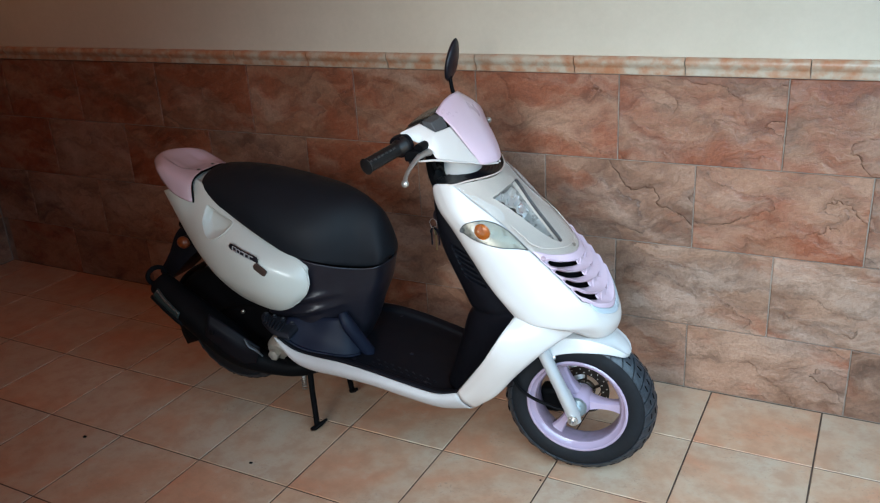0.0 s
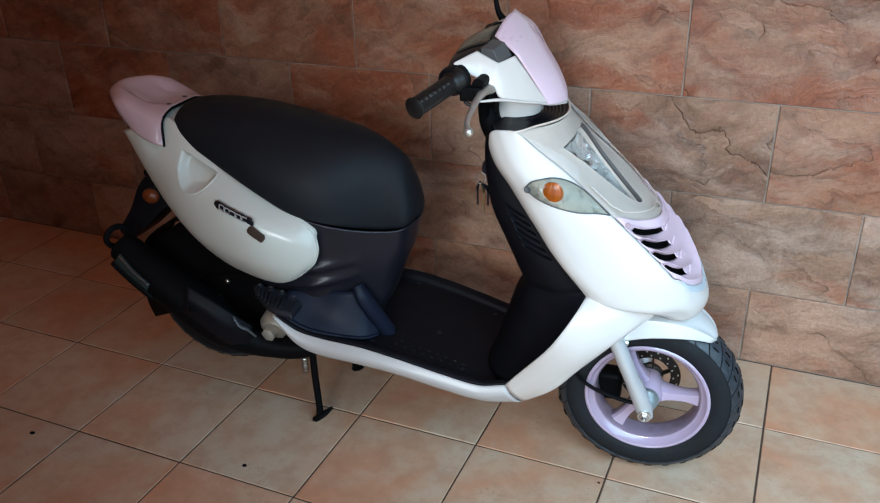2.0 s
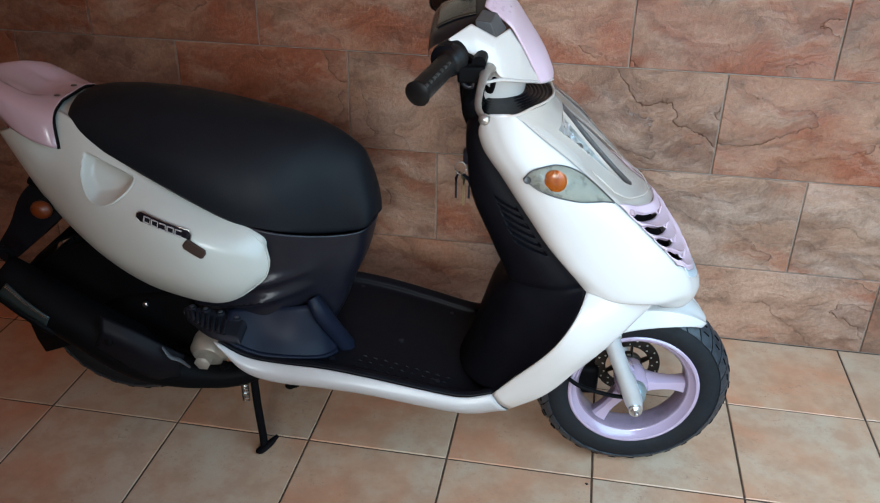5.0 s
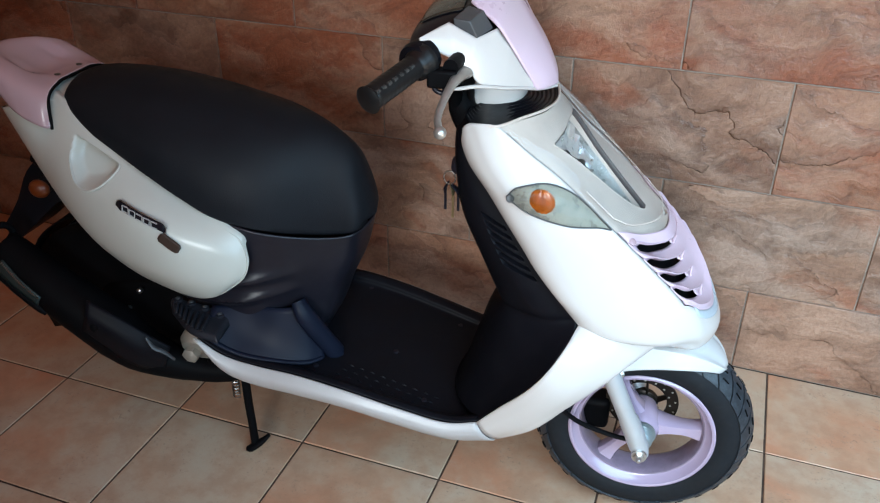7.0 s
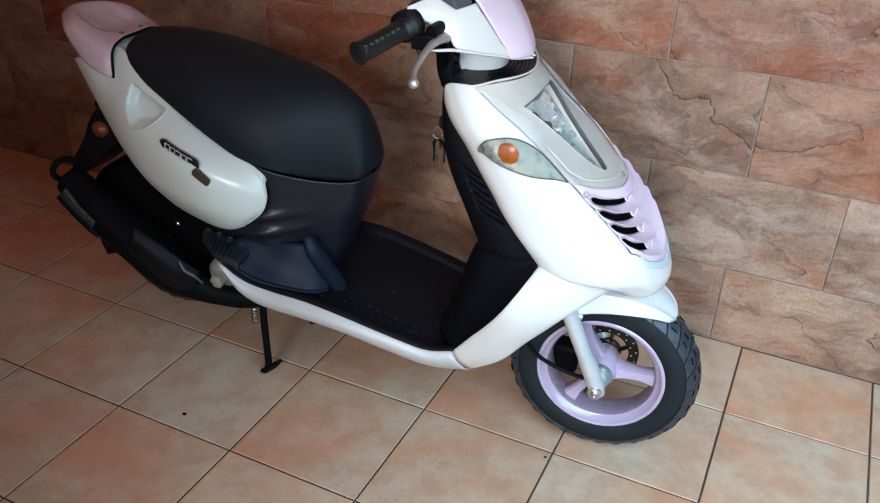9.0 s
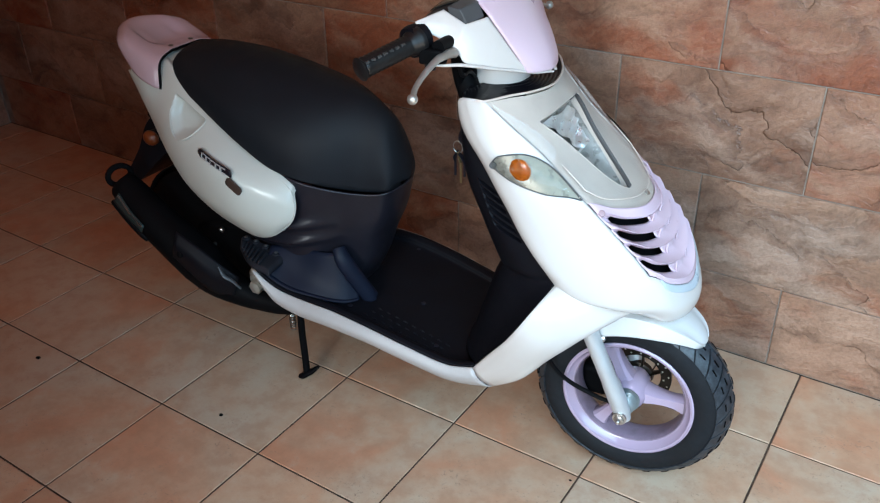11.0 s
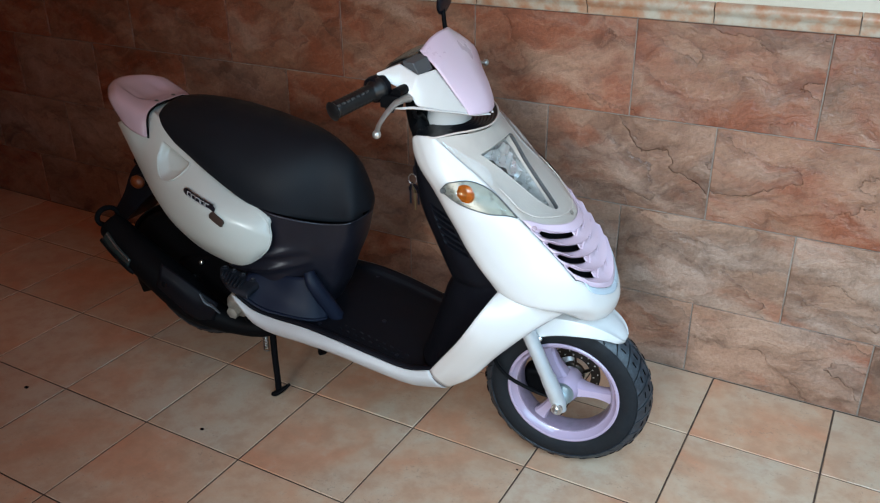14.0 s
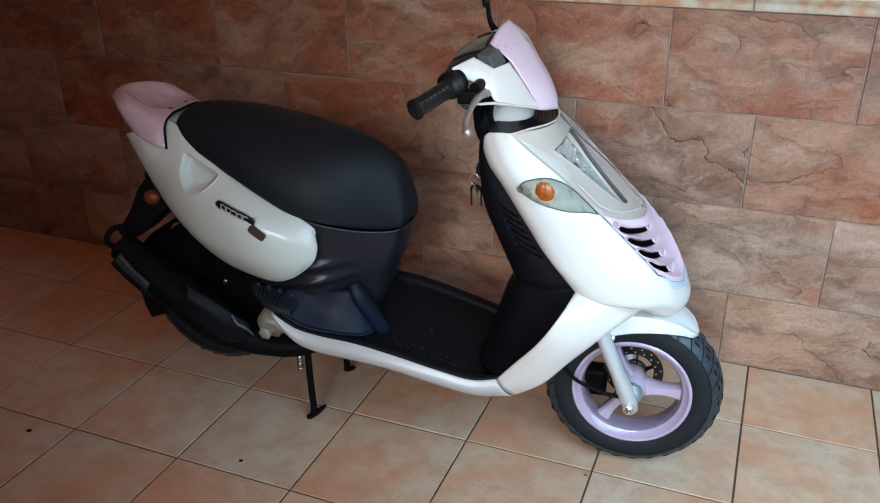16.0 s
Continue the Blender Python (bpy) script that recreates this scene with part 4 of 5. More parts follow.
# ---- seat and the tub under it ----
ST = [  # x, half width, edge height, top height
    (-.728, .030, .722, .746), (-.722, .058, .716, .753), (-.712, .073, .718, .761), (-.690, .089, .709, .769), (-.650, .104, .690, .775), (-.590, .122, .668, .776),
    (-.520, .142, .642, .771), (-.450, .153, .611, .761), (-.390, .154, .583, .751), (-.330, .142, .565, .741), (-.285, .119, .552, .731),
    (-.248, .092, .541, .719), (-.218, .073, .535, .704), (-.195, .063, .535, .676), (-.179, .059, .537, .641), (-.169, .055, .540, .603), (-.163, .044, .542, .571), (-.160, .016, .543, .551)]
rows_s = []
for x, w, ze, zt in ST:
    r = []
    for k in range(25):
        a = math.pi * k / 24
        c, s = math.cos(a), math.sin(a)
        r.append((x + (.012 * s if x > -.2 else 0), -math.copysign(abs(c) ** 1.08, c) * w, ze + (zt - ze) * s ** .95))
    rows_s.append(r)
SEATP = Patch(rows_s)
bm = grid(SEATP, span(0, 17, 102), span(0, 24, 72))
# the cover turns in under its lower border
lo = [(bm.verts.new(SEATP(v, 0) + (0, .006, -.007)), bm.verts.new(SEATP(v, 24) + (0, -.006, -.007))) for v in span(0, 17, 102)]
bm.verts.ensure_lookup_table()
for i in range(102):
    bm.faces.new((bm.verts[i * 73], lo[i][0], lo[i + 1][0], bm.verts[(i + 1) * 73]))
    bm.faces.new((bm.verts[i * 73 + 72], bm.verts[(i + 1) * 73 + 72], lo[i + 1][1], lo[i][1]))
bmesh.ops.recalc_face_normals(bm, faces=bm.faces)
part("seat", flip_bm(bm, (0, 0, 1)), SEAT, scooter, "long black vinyl saddle", thick=0.004)

# plan of the tub's upper rim: x, half width, height
RIM = [(-.500, .120, .626), (-.450, .134, .602), (-.390, .146, .577), (-.330, .144, .560), (-.285, .125, .547), (-.248, .101, .536), (-.218, .083, .531), (-.195, .071, .530), (-.179, .061, .531), (-.168, .046, .533), (-.162, .024, .535), (-.160, 0, .535)]
TIPS = [(0, -.157), (.25, -.172), (.5, -.202), (.75, -.226), (1, -.262)]
TUB = []
for f in span(0, 1, 10):
    tip = float(np.interp(f, [q[0] for q in TIPS], [q[1] for q in TIPS]))
    near = [(-.50 + (x + .50) / .34 * (tip + .50), -w * (1 - .14 * f), z * (1 - f) + .275 * f) for x, w, z in RIM]
    TUB.append(near + [(x, -y, z) for x, y, z in reversed(near[:-1])])
TUBP = Patch(TUB)


def tub_at(v, u):
    """The tub with two soft folds low on each flank that fade out forwards."""
    p = TUBP(v, u)
    fade = min(1.0, max(0.0, (-.262 - p[0]) / .10))
    for z in (.455, .415):
        d = (p[2] - z - .18 * (p[0] + .33)) / .011
        p = p + np.array((0, math.copysign(1, p[1]), 0)) * .015 * fade * math.exp(-d * d)
    return p


part("seat_tub", flip_bm(grid(tub_at, span(0, 10, 70), span(0, 22, 88)), (1, 0, 0)), BLACK_GLOSS, scooter, "smooth black under-seat tub", thick=0.004)

# sloping cover between tub and foot board, with a stout bar
FLANK = Patch([
    [(-.425, -.188, .350), (-.425, -.170, .362), (-.425, -.140, .385)],
    [(-.370, -.180, .315), (-.365, -.150, .345), (-.360, -.122, .385)],
    [(-.310, -.165, .300), (-.300, -.140, .330), (-.300, -.118, .388)],
    [(-.250, -.140, .288), (-.252, -.122, .318), (-.268, -.105, .388)],
    [(-.222, -.105, .283), (-.232, -.095, .312), (-.258, -.085, .370)],
])
flank = flip_bm(grid(FLANK, span(0, 4, 24), span(0, 2, 12)), (0.3, -1, .5))
part("flank_cover", flank, FLANK_BLACK, scooter, "shiny black flank cover", thick=0.003)
part("flank_rim", tube([FLANK(v, .06) for v in span(.1, 3.9, 11)], [.004] + [.0055] * 9 + [.005, .004], 12, None, 1, True, .7), FLANK_BLACK, scooter)
bar = tube([(-.268, -.104, .402), (-.252, -.108, .372), (-.214, -.080, .285), (-.210, -.076, .276)], [.014, .019, .019, .018], 16, None, 3, True, .8)
part("flank_bar", bar, FLANK_BLACK, scooter)

# ---- side panels ----
PANEL = Patch([
    [(-.760, -.045, .745), (-.765, -.062, .742), (-.798, -.096, .722), (-.838, -.086, .705), (-.866, -.058, .695), (-.858, -.042, .695)],
    [(-.711, -.066, .733), (-.714, -.082, .729), (-.742, -.112, .660), (-.775, -.102, .610), (-.800, -.070, .576), (-.792, -.052, .578)],
    [(-.651, -.090, .694), (-.654, -.107, .690), (-.680, -.144, .624), (-.708, -.136, .558), (-.728, -.098, .510), (-.720, -.078, .512)],
    [(-.576, -.106, .660), (-.579, -.124, .656), (-.598, -.174, .598), (-.632, -.168, .515), (-.655, -.120, .461), (-.647, -.098, .464)],
    [(-.500, -.120, .629), (-.503, -.139, .625), (-.517, -.195, .585), (-.553, -.190, .496), (-.580, -.140, .430), (-.573, -.116, .433)],
    [(-.437, -.130, .601), (-.440, -.148, .597), (-.449, -.202, .562), (-.477, -.200, .480), (-.500, -.152, .413), (-.494, -.128, .416)],
    [(-.372, -.138, .573), (-.374, -.155, .569), (-.386, -.190, .535), (-.413, -.196, .472), (-.440, -.163, .413), (-.436, -.138, .416)],
    [(-.340, -.136, .552), (-.342, -.153, .549), (-.346, -.174, .514), (-.366, -.180, .468), (-.398, -.165, .425), (-.395, -.140, .428)],
    [(-.334, -.133, .538), (-.334, -.148, .536), (-.327, -.157, .506), (-.338, -.161, .474), (-.370, -.152, .442), (-.368, -.134, .444)],
])
TRI = [(-.668, .682), (-.573, .645), (-.600, .611), (-.650, .606), (-.671, .640)]


def in_tri(x, z):
    """How deep a point lies in the rounded grab recess, in metres from its border."""
    t = 0.0
    for (ax, az), (bx, bz) in zip(TRI, TRI[1:] + TRI[:1]):
        ex, ez = bx - ax, bz - az
        t += math.exp(min(40, 300 * ((x - ax) * -ez + (z - az) * ex) / math.hypot(ex, ez)))
    return -math.log(t) / 300


def panel_at(v, u):
    p = PANEL(v, u)
    if 0.9 < u < 2.6:
        d = in_tri(p[0], p[2])
        f = min(1, max(0, (d + .004) / .014))
        deep = .60 + .40 * min(1, max(0, (p[0] + .67) / .07))
        p = p + np.array((0, 1, 0)) * .038 * deep * f * f * (3 - 2 * f)
    return p


side = flip_bm(grid(panel_at, span(0, 8, 150), [*span(0, .8, 6), *span(.84, 2.5, 62), *span(2.55, 5, 20)]), (0, -1, 0))
left_side = part("side_panel", mirrored(side), WHITE_OLD, scooter, "pearl white side panel with grab recess", thick=0.003)
right_side = part("side_panel", side, WHITE_OLD, scooter, "pearl white side panel with grab recess", thick=0.003)


for owner, flip in ((right_side, False), (left_side, True)):
    bead = tube([PANEL(v, u) + (0, -.001, 0) for v, u in ((6.2, 1.0), (6.9, 1.05), (7.5, 1.25), (7.85, 1.7), (7.95, 2.3), (7.95, 3.0), (7.8, 3.6), (7.3, 4.0))], [.0006, .0012, .0015, .0015, .0015, .0015, .0012, .0006], 8, None, 4)
    part("panel_bead", mirrored(bead) if flip else bead, WHITE_OLD, owner)


def find(x, z):
    """The spot of the side panel at a given place of its side view."""
    best = min((abs(PANEL(v, u)[0] - x) + abs(PANEL(v, u)[2] - z), v, u) for v in span(1.2, 7, 90) for u in span(1, 4, 60))
    return best[1], best[2]


for owner, flip in ((right_side, False), (left_side, True)):
    lip_r = [PANEL(*find(x, z)) + (0, -.0006, 0) for x, z in ((-.671, .660), (-.673, .645), (-.667, .626), (-.653, .609), (-.630, .604), (-.605, .612), (-.584, .628), (-.572, .642), (-.576, .650))]
    lip_r = tube(lip_r, [.0006, .0016, .0020, .0022, .0022, .0022, .0022, .0018, .0006], 8, None, 4)
    part("recess_lip", mirrored(lip_r) if flip else lip_r, WHITE_OLD, owner)


def plate(a, b, h0, h1, lift, thick, n=10):
    """A thin badge that lies on the panel from a to b (x, z)."""
    a, b = np.array(a), np.array(b)
    d = (b - a) / np.linalg.norm(b - a)
    w = np.array((-d[1], d[0]))
    va, vb = find(*a), find(*b)
    pa, pb = PANEL(*va), PANEL(*vb)
    bmp = bmesh.new()
    rows_p = []
    for i in range(n + 1):
        f = i / n
        c = a + (b - a) * f
        h = (h0 + (h1 - h0) * f) * min(1, (min(f, 1 - f) / .08 + .45))
        y = pa[1] * (1 - f) + pb[1] * f - .004 * min(1, (np.linalg.norm(b - a) / .105) ** 2) * math.sin(math.pi * f)
        rows_p.append([bmp.verts.new((c[0] + w[0] * h * s, y - lift - (.0 if abs(s) == 1 else thick), c[1] + w[1] * h * s)) for s in (-1, -.8, .8, 1)])
    for r, q in zip(rows_p, rows_p[1:]):
        for k in range(3):
            bmp.faces.new((r[k], r[k + 1], q[k + 1], q[k]))
    return flip_bm(bmp, (0, -1, 0))


for owner, flip in ((right_side, False), (left_side, True)):
    e = plate((-.553, .601), (-.452, .571), .011, .012, .002, .003)
    g = plate((-.463, .562), (-.428, .538), .012, .011, .002, .003)
    emblem = part("emblem", mirrored(e) if flip else e, BLACK_GLOSS, owner, "black emblem with silver marks", thick=0.004)
    part("badge", mirrored(g) if flip else g, BADGE, owner, "brown badge", thick=0.004)
    b = bmesh.new()
    va, vb = PANEL(*find(-.553, .601)), PANEL(*find(-.452, .571))
    for k in range(5):
        f = .20 + k * .145
        c = va * (1 - f) + vb * f + np.array((0, -.0058 - .004 * math.sin(math.pi * f), 0))
        ax, up = np.array((.0055, 0, -.0016)), np.array((.0012, 0, .0055))
        ring = [c - ax - up, c + ax - up, c + ax + up, c - ax + up, c - ax - up]
        tube(ring if k in (0, 1, 3) else ring[:4] if k == 2 else [ring[2], ring[3], ring[0], ring[1]], .0015, 6, b)
    d = vb - va
    w = np.array((-d[2], 0, d[0])) / math.hypot(d[0], d[2])
    edge = []
    for f, h in ((.0, .004), (.06, .0105), (.5, .011), (.94, .0115), (1.0, .004), (1.0, -.004), (.94, -.0115), (.5, -.011), (.06, -.0105), (.0, -.004), (.0, .004)):
        edge.append(va + d * f + w * h + np.array((0, -.0046 - .004 * math.sin(math.pi * f), 0)))
    rim_e = tube(edge, .0009, 6)
    part("emblem_border", mirrored(rim_e) if flip else rim_e, STEEL, emblem, "thin silver border")
    part("emblem_marks", mirrored(b) if flip else b, MARKS, emblem, "silver marks")

# ---- pink tail ----
TAIL = Patch([
    [(-.808, -.098, .712), (-.843, -.086, .735), (-.874, -.058, .748), (-.900, -.028, .752), (-.910, 0, .754)],
    [(-.802, -.106, .716), (-.840, -.098, .764), (-.877, -.066, .777), (-.908, -.032, .780), (-.920, 0, .780)],
    [(-.786, -.112, .710), (-.820, -.098, .773), (-.850, -.066, .793), (-.875, -.034, .798), (-.884, 0, .800)],
    [(-.766, -.115, .701), (-.797, -.098, .764), (-.818, -.064, .784), (-.834, -.030, .780), (-.840, 0, .779)],
    [(-.745, -.116, .694), (-.771, -.097, .753), (-.785, -.060, .768), (-.794, -.028, .761), (-.798, 0, .759)],
    [(-.729, -.113, .688), (-.748, -.094, .744), (-.757, -.055, .760), (-.760, -.027, .759), (-.762, 0, .758)],
    [(-.722, -.106, .688), (-.730, -.088, .740), (-.733, -.052, .756), (-.734, -.026, .758), (-.734, 0, .758)],
], True)


def tail_at(v, u):
    """The spoiler with two long dimples in its upper face."""
    p = TAIL(v, u)
    for y0 in (-.045, .045):
        a, b = (p[0] + .812) / .024, (p[1] - y0) / .011
        p = p - np.array((0, 0, .007)) * math.exp(-a * a - b * b)
    return p


part("tail", flip_bm(grid(tail_at, span(0, 6, 60), span(0, 8, 80)), (0, 0, 1)), PINK_DULL, scooter, "dusky pink tail spoiler", thick=0.005)
part("tail_deck", flip_bm(grid(Patch([[(-.835, -.075, .690), (-.845, -.04, .725), (-.85, 0, .735)], [(-.775, -.086, .722), (-.780, -.045, .742), (-.78, 0, .746)], [(-.705, -.080, .728), (-.705, -.04, .735), (-.70, 0, .738)], [(-.66, -.085, .70), (-.66, -.04, .70), (-.66, 0, .70)]], True), span(0, 3, 12), span(0, 4, 16)), (0, 0, 1)), WHITE_OLD, scooter, "white deck under the tail spoiler", thick=0.003)
# black tube that draws the dark edge along the front rim of the tail
part("tail_gasket", tube([TAIL(5.97, u) + (.001, 0, -.0042) for u in span(0, 8, 48)], .0030, 8), BLACK_MAT, scooter, "dark line along the gap under the tail spoiler")
for y in (-.031, .031):
    part("tail_screw", knob((-.749, y, .7590), .0055, (.1, 0, 1), .002), BADGE, scooter)
part("tail_light", tube([(-.830, 0, .690), (-.860, 0, .695), (-.872, 0, .697)], [.040, .038, .020], 24, None, 1, True, .6), RED_LENS, scooter, "red tail light")
part("under_tail", flip_bm(grid(Patch([[(-.79, -.05, .60), (-.79, 0, .585), (-.79, .05, .60)], [(-.835, -.045, .655), (-.845, 0, .66), (-.835, .045, .655)], [(-.872, -.03, .735), (-.88, 0, .74), (-.872, .03, .735)]]), span(0, 2, 8), span(0, 2, 10)), (-1, 0, -.3)), BLACK, scooter, thick=0.004)

# number plate arm and rear turn signals
ARM = Patch([
    [(-.800, -.050, .610), (-.790, -.045, .560), (-.780, -.040, .515)],
    [(-.856, -.054, .560), (-.838, -.057, .520), (-.815, -.054, .488)],
    [(-.895, -.056, .492), (-.880, -.060, .466), (-.862, -.058, .445)],
    [(-.945, -.056, .428), (-.932, -.058, .412), (-.915, -.056, .400)],
])
bm = grid(ARM, span(0, 3, 12), span(0, 2, 6))
for r in span(0, 3, 12)[:-1]:
    for u in (0, 2):
        a, b = ARM(r, u), ARM(r + .25, u)
        bm.faces.new([bm.verts.new(q) for q in (a, b, b * (1, -1, 1), a * (1, -1, 1))])
bm2 = mirrored(grid(ARM, span(0, 3, 12), span(0, 2, 6)))
me = bpy.data.meshes.new("tmp")
bm2.to_mesh(me)
bm.from_mesh(me)
bpy.data.meshes.remove(me)
bmesh.ops.remove_doubles(bm, verts=bm.verts, dist=1e-4)
bmesh.ops.recalc_face_normals(bm, faces=bm.faces)
arm = part("plate_arm", bm, BLACK, scooter, "black rear mudguard and plate arm")
for sgn in (-1, 1):
    stalk = part("rear_signal", tube([(-.785, sgn * .055, .563), (-.783, sgn * .080, .560), (-.783, sgn * .104, .558)], [.008, .014, .018], 14, None, 3), BLACK, scooter, "small rear turn signal")
    lens = bmesh.new()
    bmesh.ops.create_uvsphere(lens, u_segments=20, v_segments=12, radius=.0190)
    for v in lens.verts:
        v.co = Vector((v.co.x * 1.1 - .783, v.co.y * .75 + sgn * .108, v.co.z * .95 + .558))
    part("amber_lens", lens, AMBER_DARK, stalk, "amber lens")

# ---- wheels ----


def tyre_section(R, half, f):
    """Radius, side offset and outward slope of the tread at f: 0 crown, 1 shoulder."""
    a = 1.40 * f
    return R - .036 * (1 - math.cos(a)) / (1 - math.cos(1.40)), half * math.sin(a) / math.sin(1.40), a


def tyre_bm(R, half, r_in, sides=72):
    side = [(r_in, half * .62), (r_in + .010, half * .86), (r_in + .022, half * .99)]
    crown = [tyre_section(R, half, f)[:2] for f in (1, .85, .7, .55, .4, .2, 0)]
    right = side + crown
    return spin([(r, -y) for r, y in right] + [(r, y) for r, y in reversed(right[:-1])], sides=sides)


def tread_bm(R, half, count):
    """Raised tread blocks with slanted grooves between them, from the crown well down the shoulder."""
    b = bmesh.new()
    pitch = 2 * math.pi / count
    for k in range(count):
        for sgn in (-1, 1):
            a0 = pitch * (k + (0.5 if sgn > 0 else 0))
            cols = []
            for f in (.05, .20, .36, .52, .66, .78):
                r, y, a = tyre_section(R, half, f)
                da = pitch * (.86 + .06 * f)
                sl = -(1.3 * f ** 1.3) * pitch
                cols.append([[b.verts.new(((r + h * math.cos(a)) * math.cos(a0 + sl + s * da), sgn * (y + h * math.sin(a)), (r + h * math.cos(a)) * math.sin(a0 + sl + s * da))) for s in (0, .5, 1)] for h in (-.003, .0027 - .0010 * f)])
            for c0, c1 in zip(cols, cols[1:]):
                for i in range(2):
                    b.faces.new((c0[1][i], c0[1][i + 1], c1[1][i + 1], c1[1][i]))
                b.faces.new((c0[0][0], c0[1][0], c1[1][0], c1[0][0]))
                b.faces.new((c0[0][2], c0[1][2], c1[1][2], c1[0][2]))
            for c in (cols[0], cols[-1]):
                for i in range(2):
                    b.faces.new((c[0][i], c[0][i + 1], c[1][i + 1], c[1][i]))
    bmesh.ops.recalc_face_normals(b, faces=b.faces)
    return b


def slits_bm(R, half, count):
    """Two short slits in each tread block."""
    b = bmesh.new()
    pitch = 2 * math.pi / count
    for k in range(count):
        for sgn in (-1, 1):
            for f in (.26, .48):
                r, y, a = tyre_section(R, half, f)
                h = .0027 - .0010 * f
                mid = pitch * (k + (0.5 if sgn > 0 else 0) - 1.3 * f ** 1.3 + .46)
                pts = []
                for d in (-.19, 0, .19):
                    aa = mid + d * pitch
                    rr = r + h * math.cos(a) + .0002
                    pts.append((rr * math.cos(aa), sgn * (y + h * math.sin(a)), rr * math.sin(aa)))
                tube(pts, .0015, 5, b)
    return b


def wheel(name, parent, centre, R, half, paint, turn, label):
    hub = empty(name)
    hub.parent = parent
    hub.matrix_local = Matrix.Translation(centre) @ turn
    tagged(hub, label=label)
    tyre = part("tyre", tyre_bm(R - .0052, half - .0015, .121), RUBBER, hub, "dusty black tyre")
    part("tread", tread_bm(R - .0030, half - .002, 30), TREAD, tyre, "grey tread with a bluish sheen in its colour")
    tagged(part("tread_slits", slits_bm(R - .0030, half - .002, 30), BLACK_MAT, tyre), kind="stuff")
    rim = [(.132, -.041), (.131, -.036), (.125, -.034), (.1225, -.031), (.1120, -.014), (.1120, .014), (.1225, .031), (.125, .034), (.131, .036), (.132, .041), (.129, .043), (.125, .042), (.1165, .027), (.1140, .026), (.1140, -.026), (.1165, -.027), (.125, -.042), (.129, -.043)]
    rim_ob = part("rim", spin(rim, sides=72), paint, hub, "lilac painted alloy rim")
    # inner well, painted darker in place of the shade between its flanges
    part("rim_well", spin([(.1160, -.0265), (.1120, -.0255), (.1085, -.019), (.1080, -.006), (.1080, .006), (.1085, .019), (.1120, .0255), (.1160, .0265), (.1135, .020), (.1135, -.020)], sides=72), LILAC_SHADED, rim_ob, "lilac well of the rim with shade in its colour")
    part("hub_core", spin([(.004, -.040), (.026, -.040), (.032, -.030), (.034, 0), (.032, .030), (.026, .040), (.004, .040)], sides=32), paint, rim_ob)
    for k in range(3):
        a = math.radians(118 + 120 * k)
        ux, uz = math.cos(a), math.sin(a)
        tx, tz = -uz, ux
        rows_w = []
        for r, w, dy in ((.022, .020, .024), (.050, .0125, .019), (.084, .0125, .015), (.121, .022, .019)):
            rows_w.append([(ux * r + tx * w * c, dy * s, uz * r + tz * w * c) for c, s in ((-1, -.6), (-.7, -1), (.7, -1), (1, -.6), (1, .6), (.7, 1), (-.7, 1), (-1, .6), (-1, -.6))])
        sp = grid(Patch(rows_w), span(0, 3, 12), range(9))
        bmesh.ops.recalc_face_normals(sp, faces=sp.faces)
        part("spoke", sp, paint, rim_ob)
    return hub


SX, SZ = .373, .197
FORK_TURN = Matrix.Translation((.296, -.009, 0)) @ pose(0, 0, 0, 0, 0, 3.0) @ Matrix.Translation((-.30, 0, 0))
fork = empty("front_fork")
fork.parent = scooter
fork.matrix_local = FORK_TURN
fw = wheel("front_wheel", scooter, FORK_TURN @ Vector((SX, 0, SZ)), .199, .046, LILAC, pose(0, 0, 0, 0, 0, 3.0), "lilac three-spoke front wheel with black tyre")
disc = spin([(.046, .050), (.068, .050), (.068, .054), (.046, .054)], sides=48)
disc_ob = part("brake_disc", disc, DISC, fw, "dark drilled brake disc")
holes = bmesh.new()
for k in range(16):
    a = 2 * math.pi * k / 16
    for j, r in enumerate((.052, .062)):
        aa = a + j * .16
        tube([(r * math.cos(aa), .0494, r * math.sin(aa)), (r * math.cos(aa), .0546, r * math.sin(aa))], .0021, 8, holes)
tagged(part("disc_holes", holes, ALLOY, disc_ob), kind="stuff")
part("disc_carrier", spin([(.018, .042), (.030, .047), (.031, .056), (.018, .056)], sides=24), DISC, fw)
for k in range(6):
    a = 2 * math.pi * k / 6 + .3
    part("carrier_arm", tube([(.026 * math.cos(a), .052, .026 * math.sin(a)), (.049 * math.cos(a + .12), .052, .049 * math.sin(a + .12))], [.010, .008], 8, None, 1, True, .3), DISC, fw)

for sgn in (-1, 1):
    legf = part("fork_leg", tube([(SX + .006, sgn * .067, SZ - .028), (SX - .002, sgn * .067, SZ - .006), (SX - .026, sgn * .0735, SZ + .056), (SX - .030, sgn * .0745, SZ + .064), (.298, sgn * .086, .372), (.262, sgn * .092, .455)], [.013, .018, .0180, .0160, .0160, .0160], 20), SILVER, fork, "silver telescopic fork leg")
    part("axle_nut", knob((SX, sgn * .088, SZ - .014), .010, (0, sgn, 0), .006, 6), STEEL, legf)
    part("axle_stub", knob((SX, sgn * .095, SZ - .014), .0052, (0, sgn, 0), .006, 10), STEEL, legf)
    part("axle_washer", knob((SX, sgn * .0850, SZ - .014), .0135, (0, sgn, 0), .003, 20, None, .1), STEEL, legf)
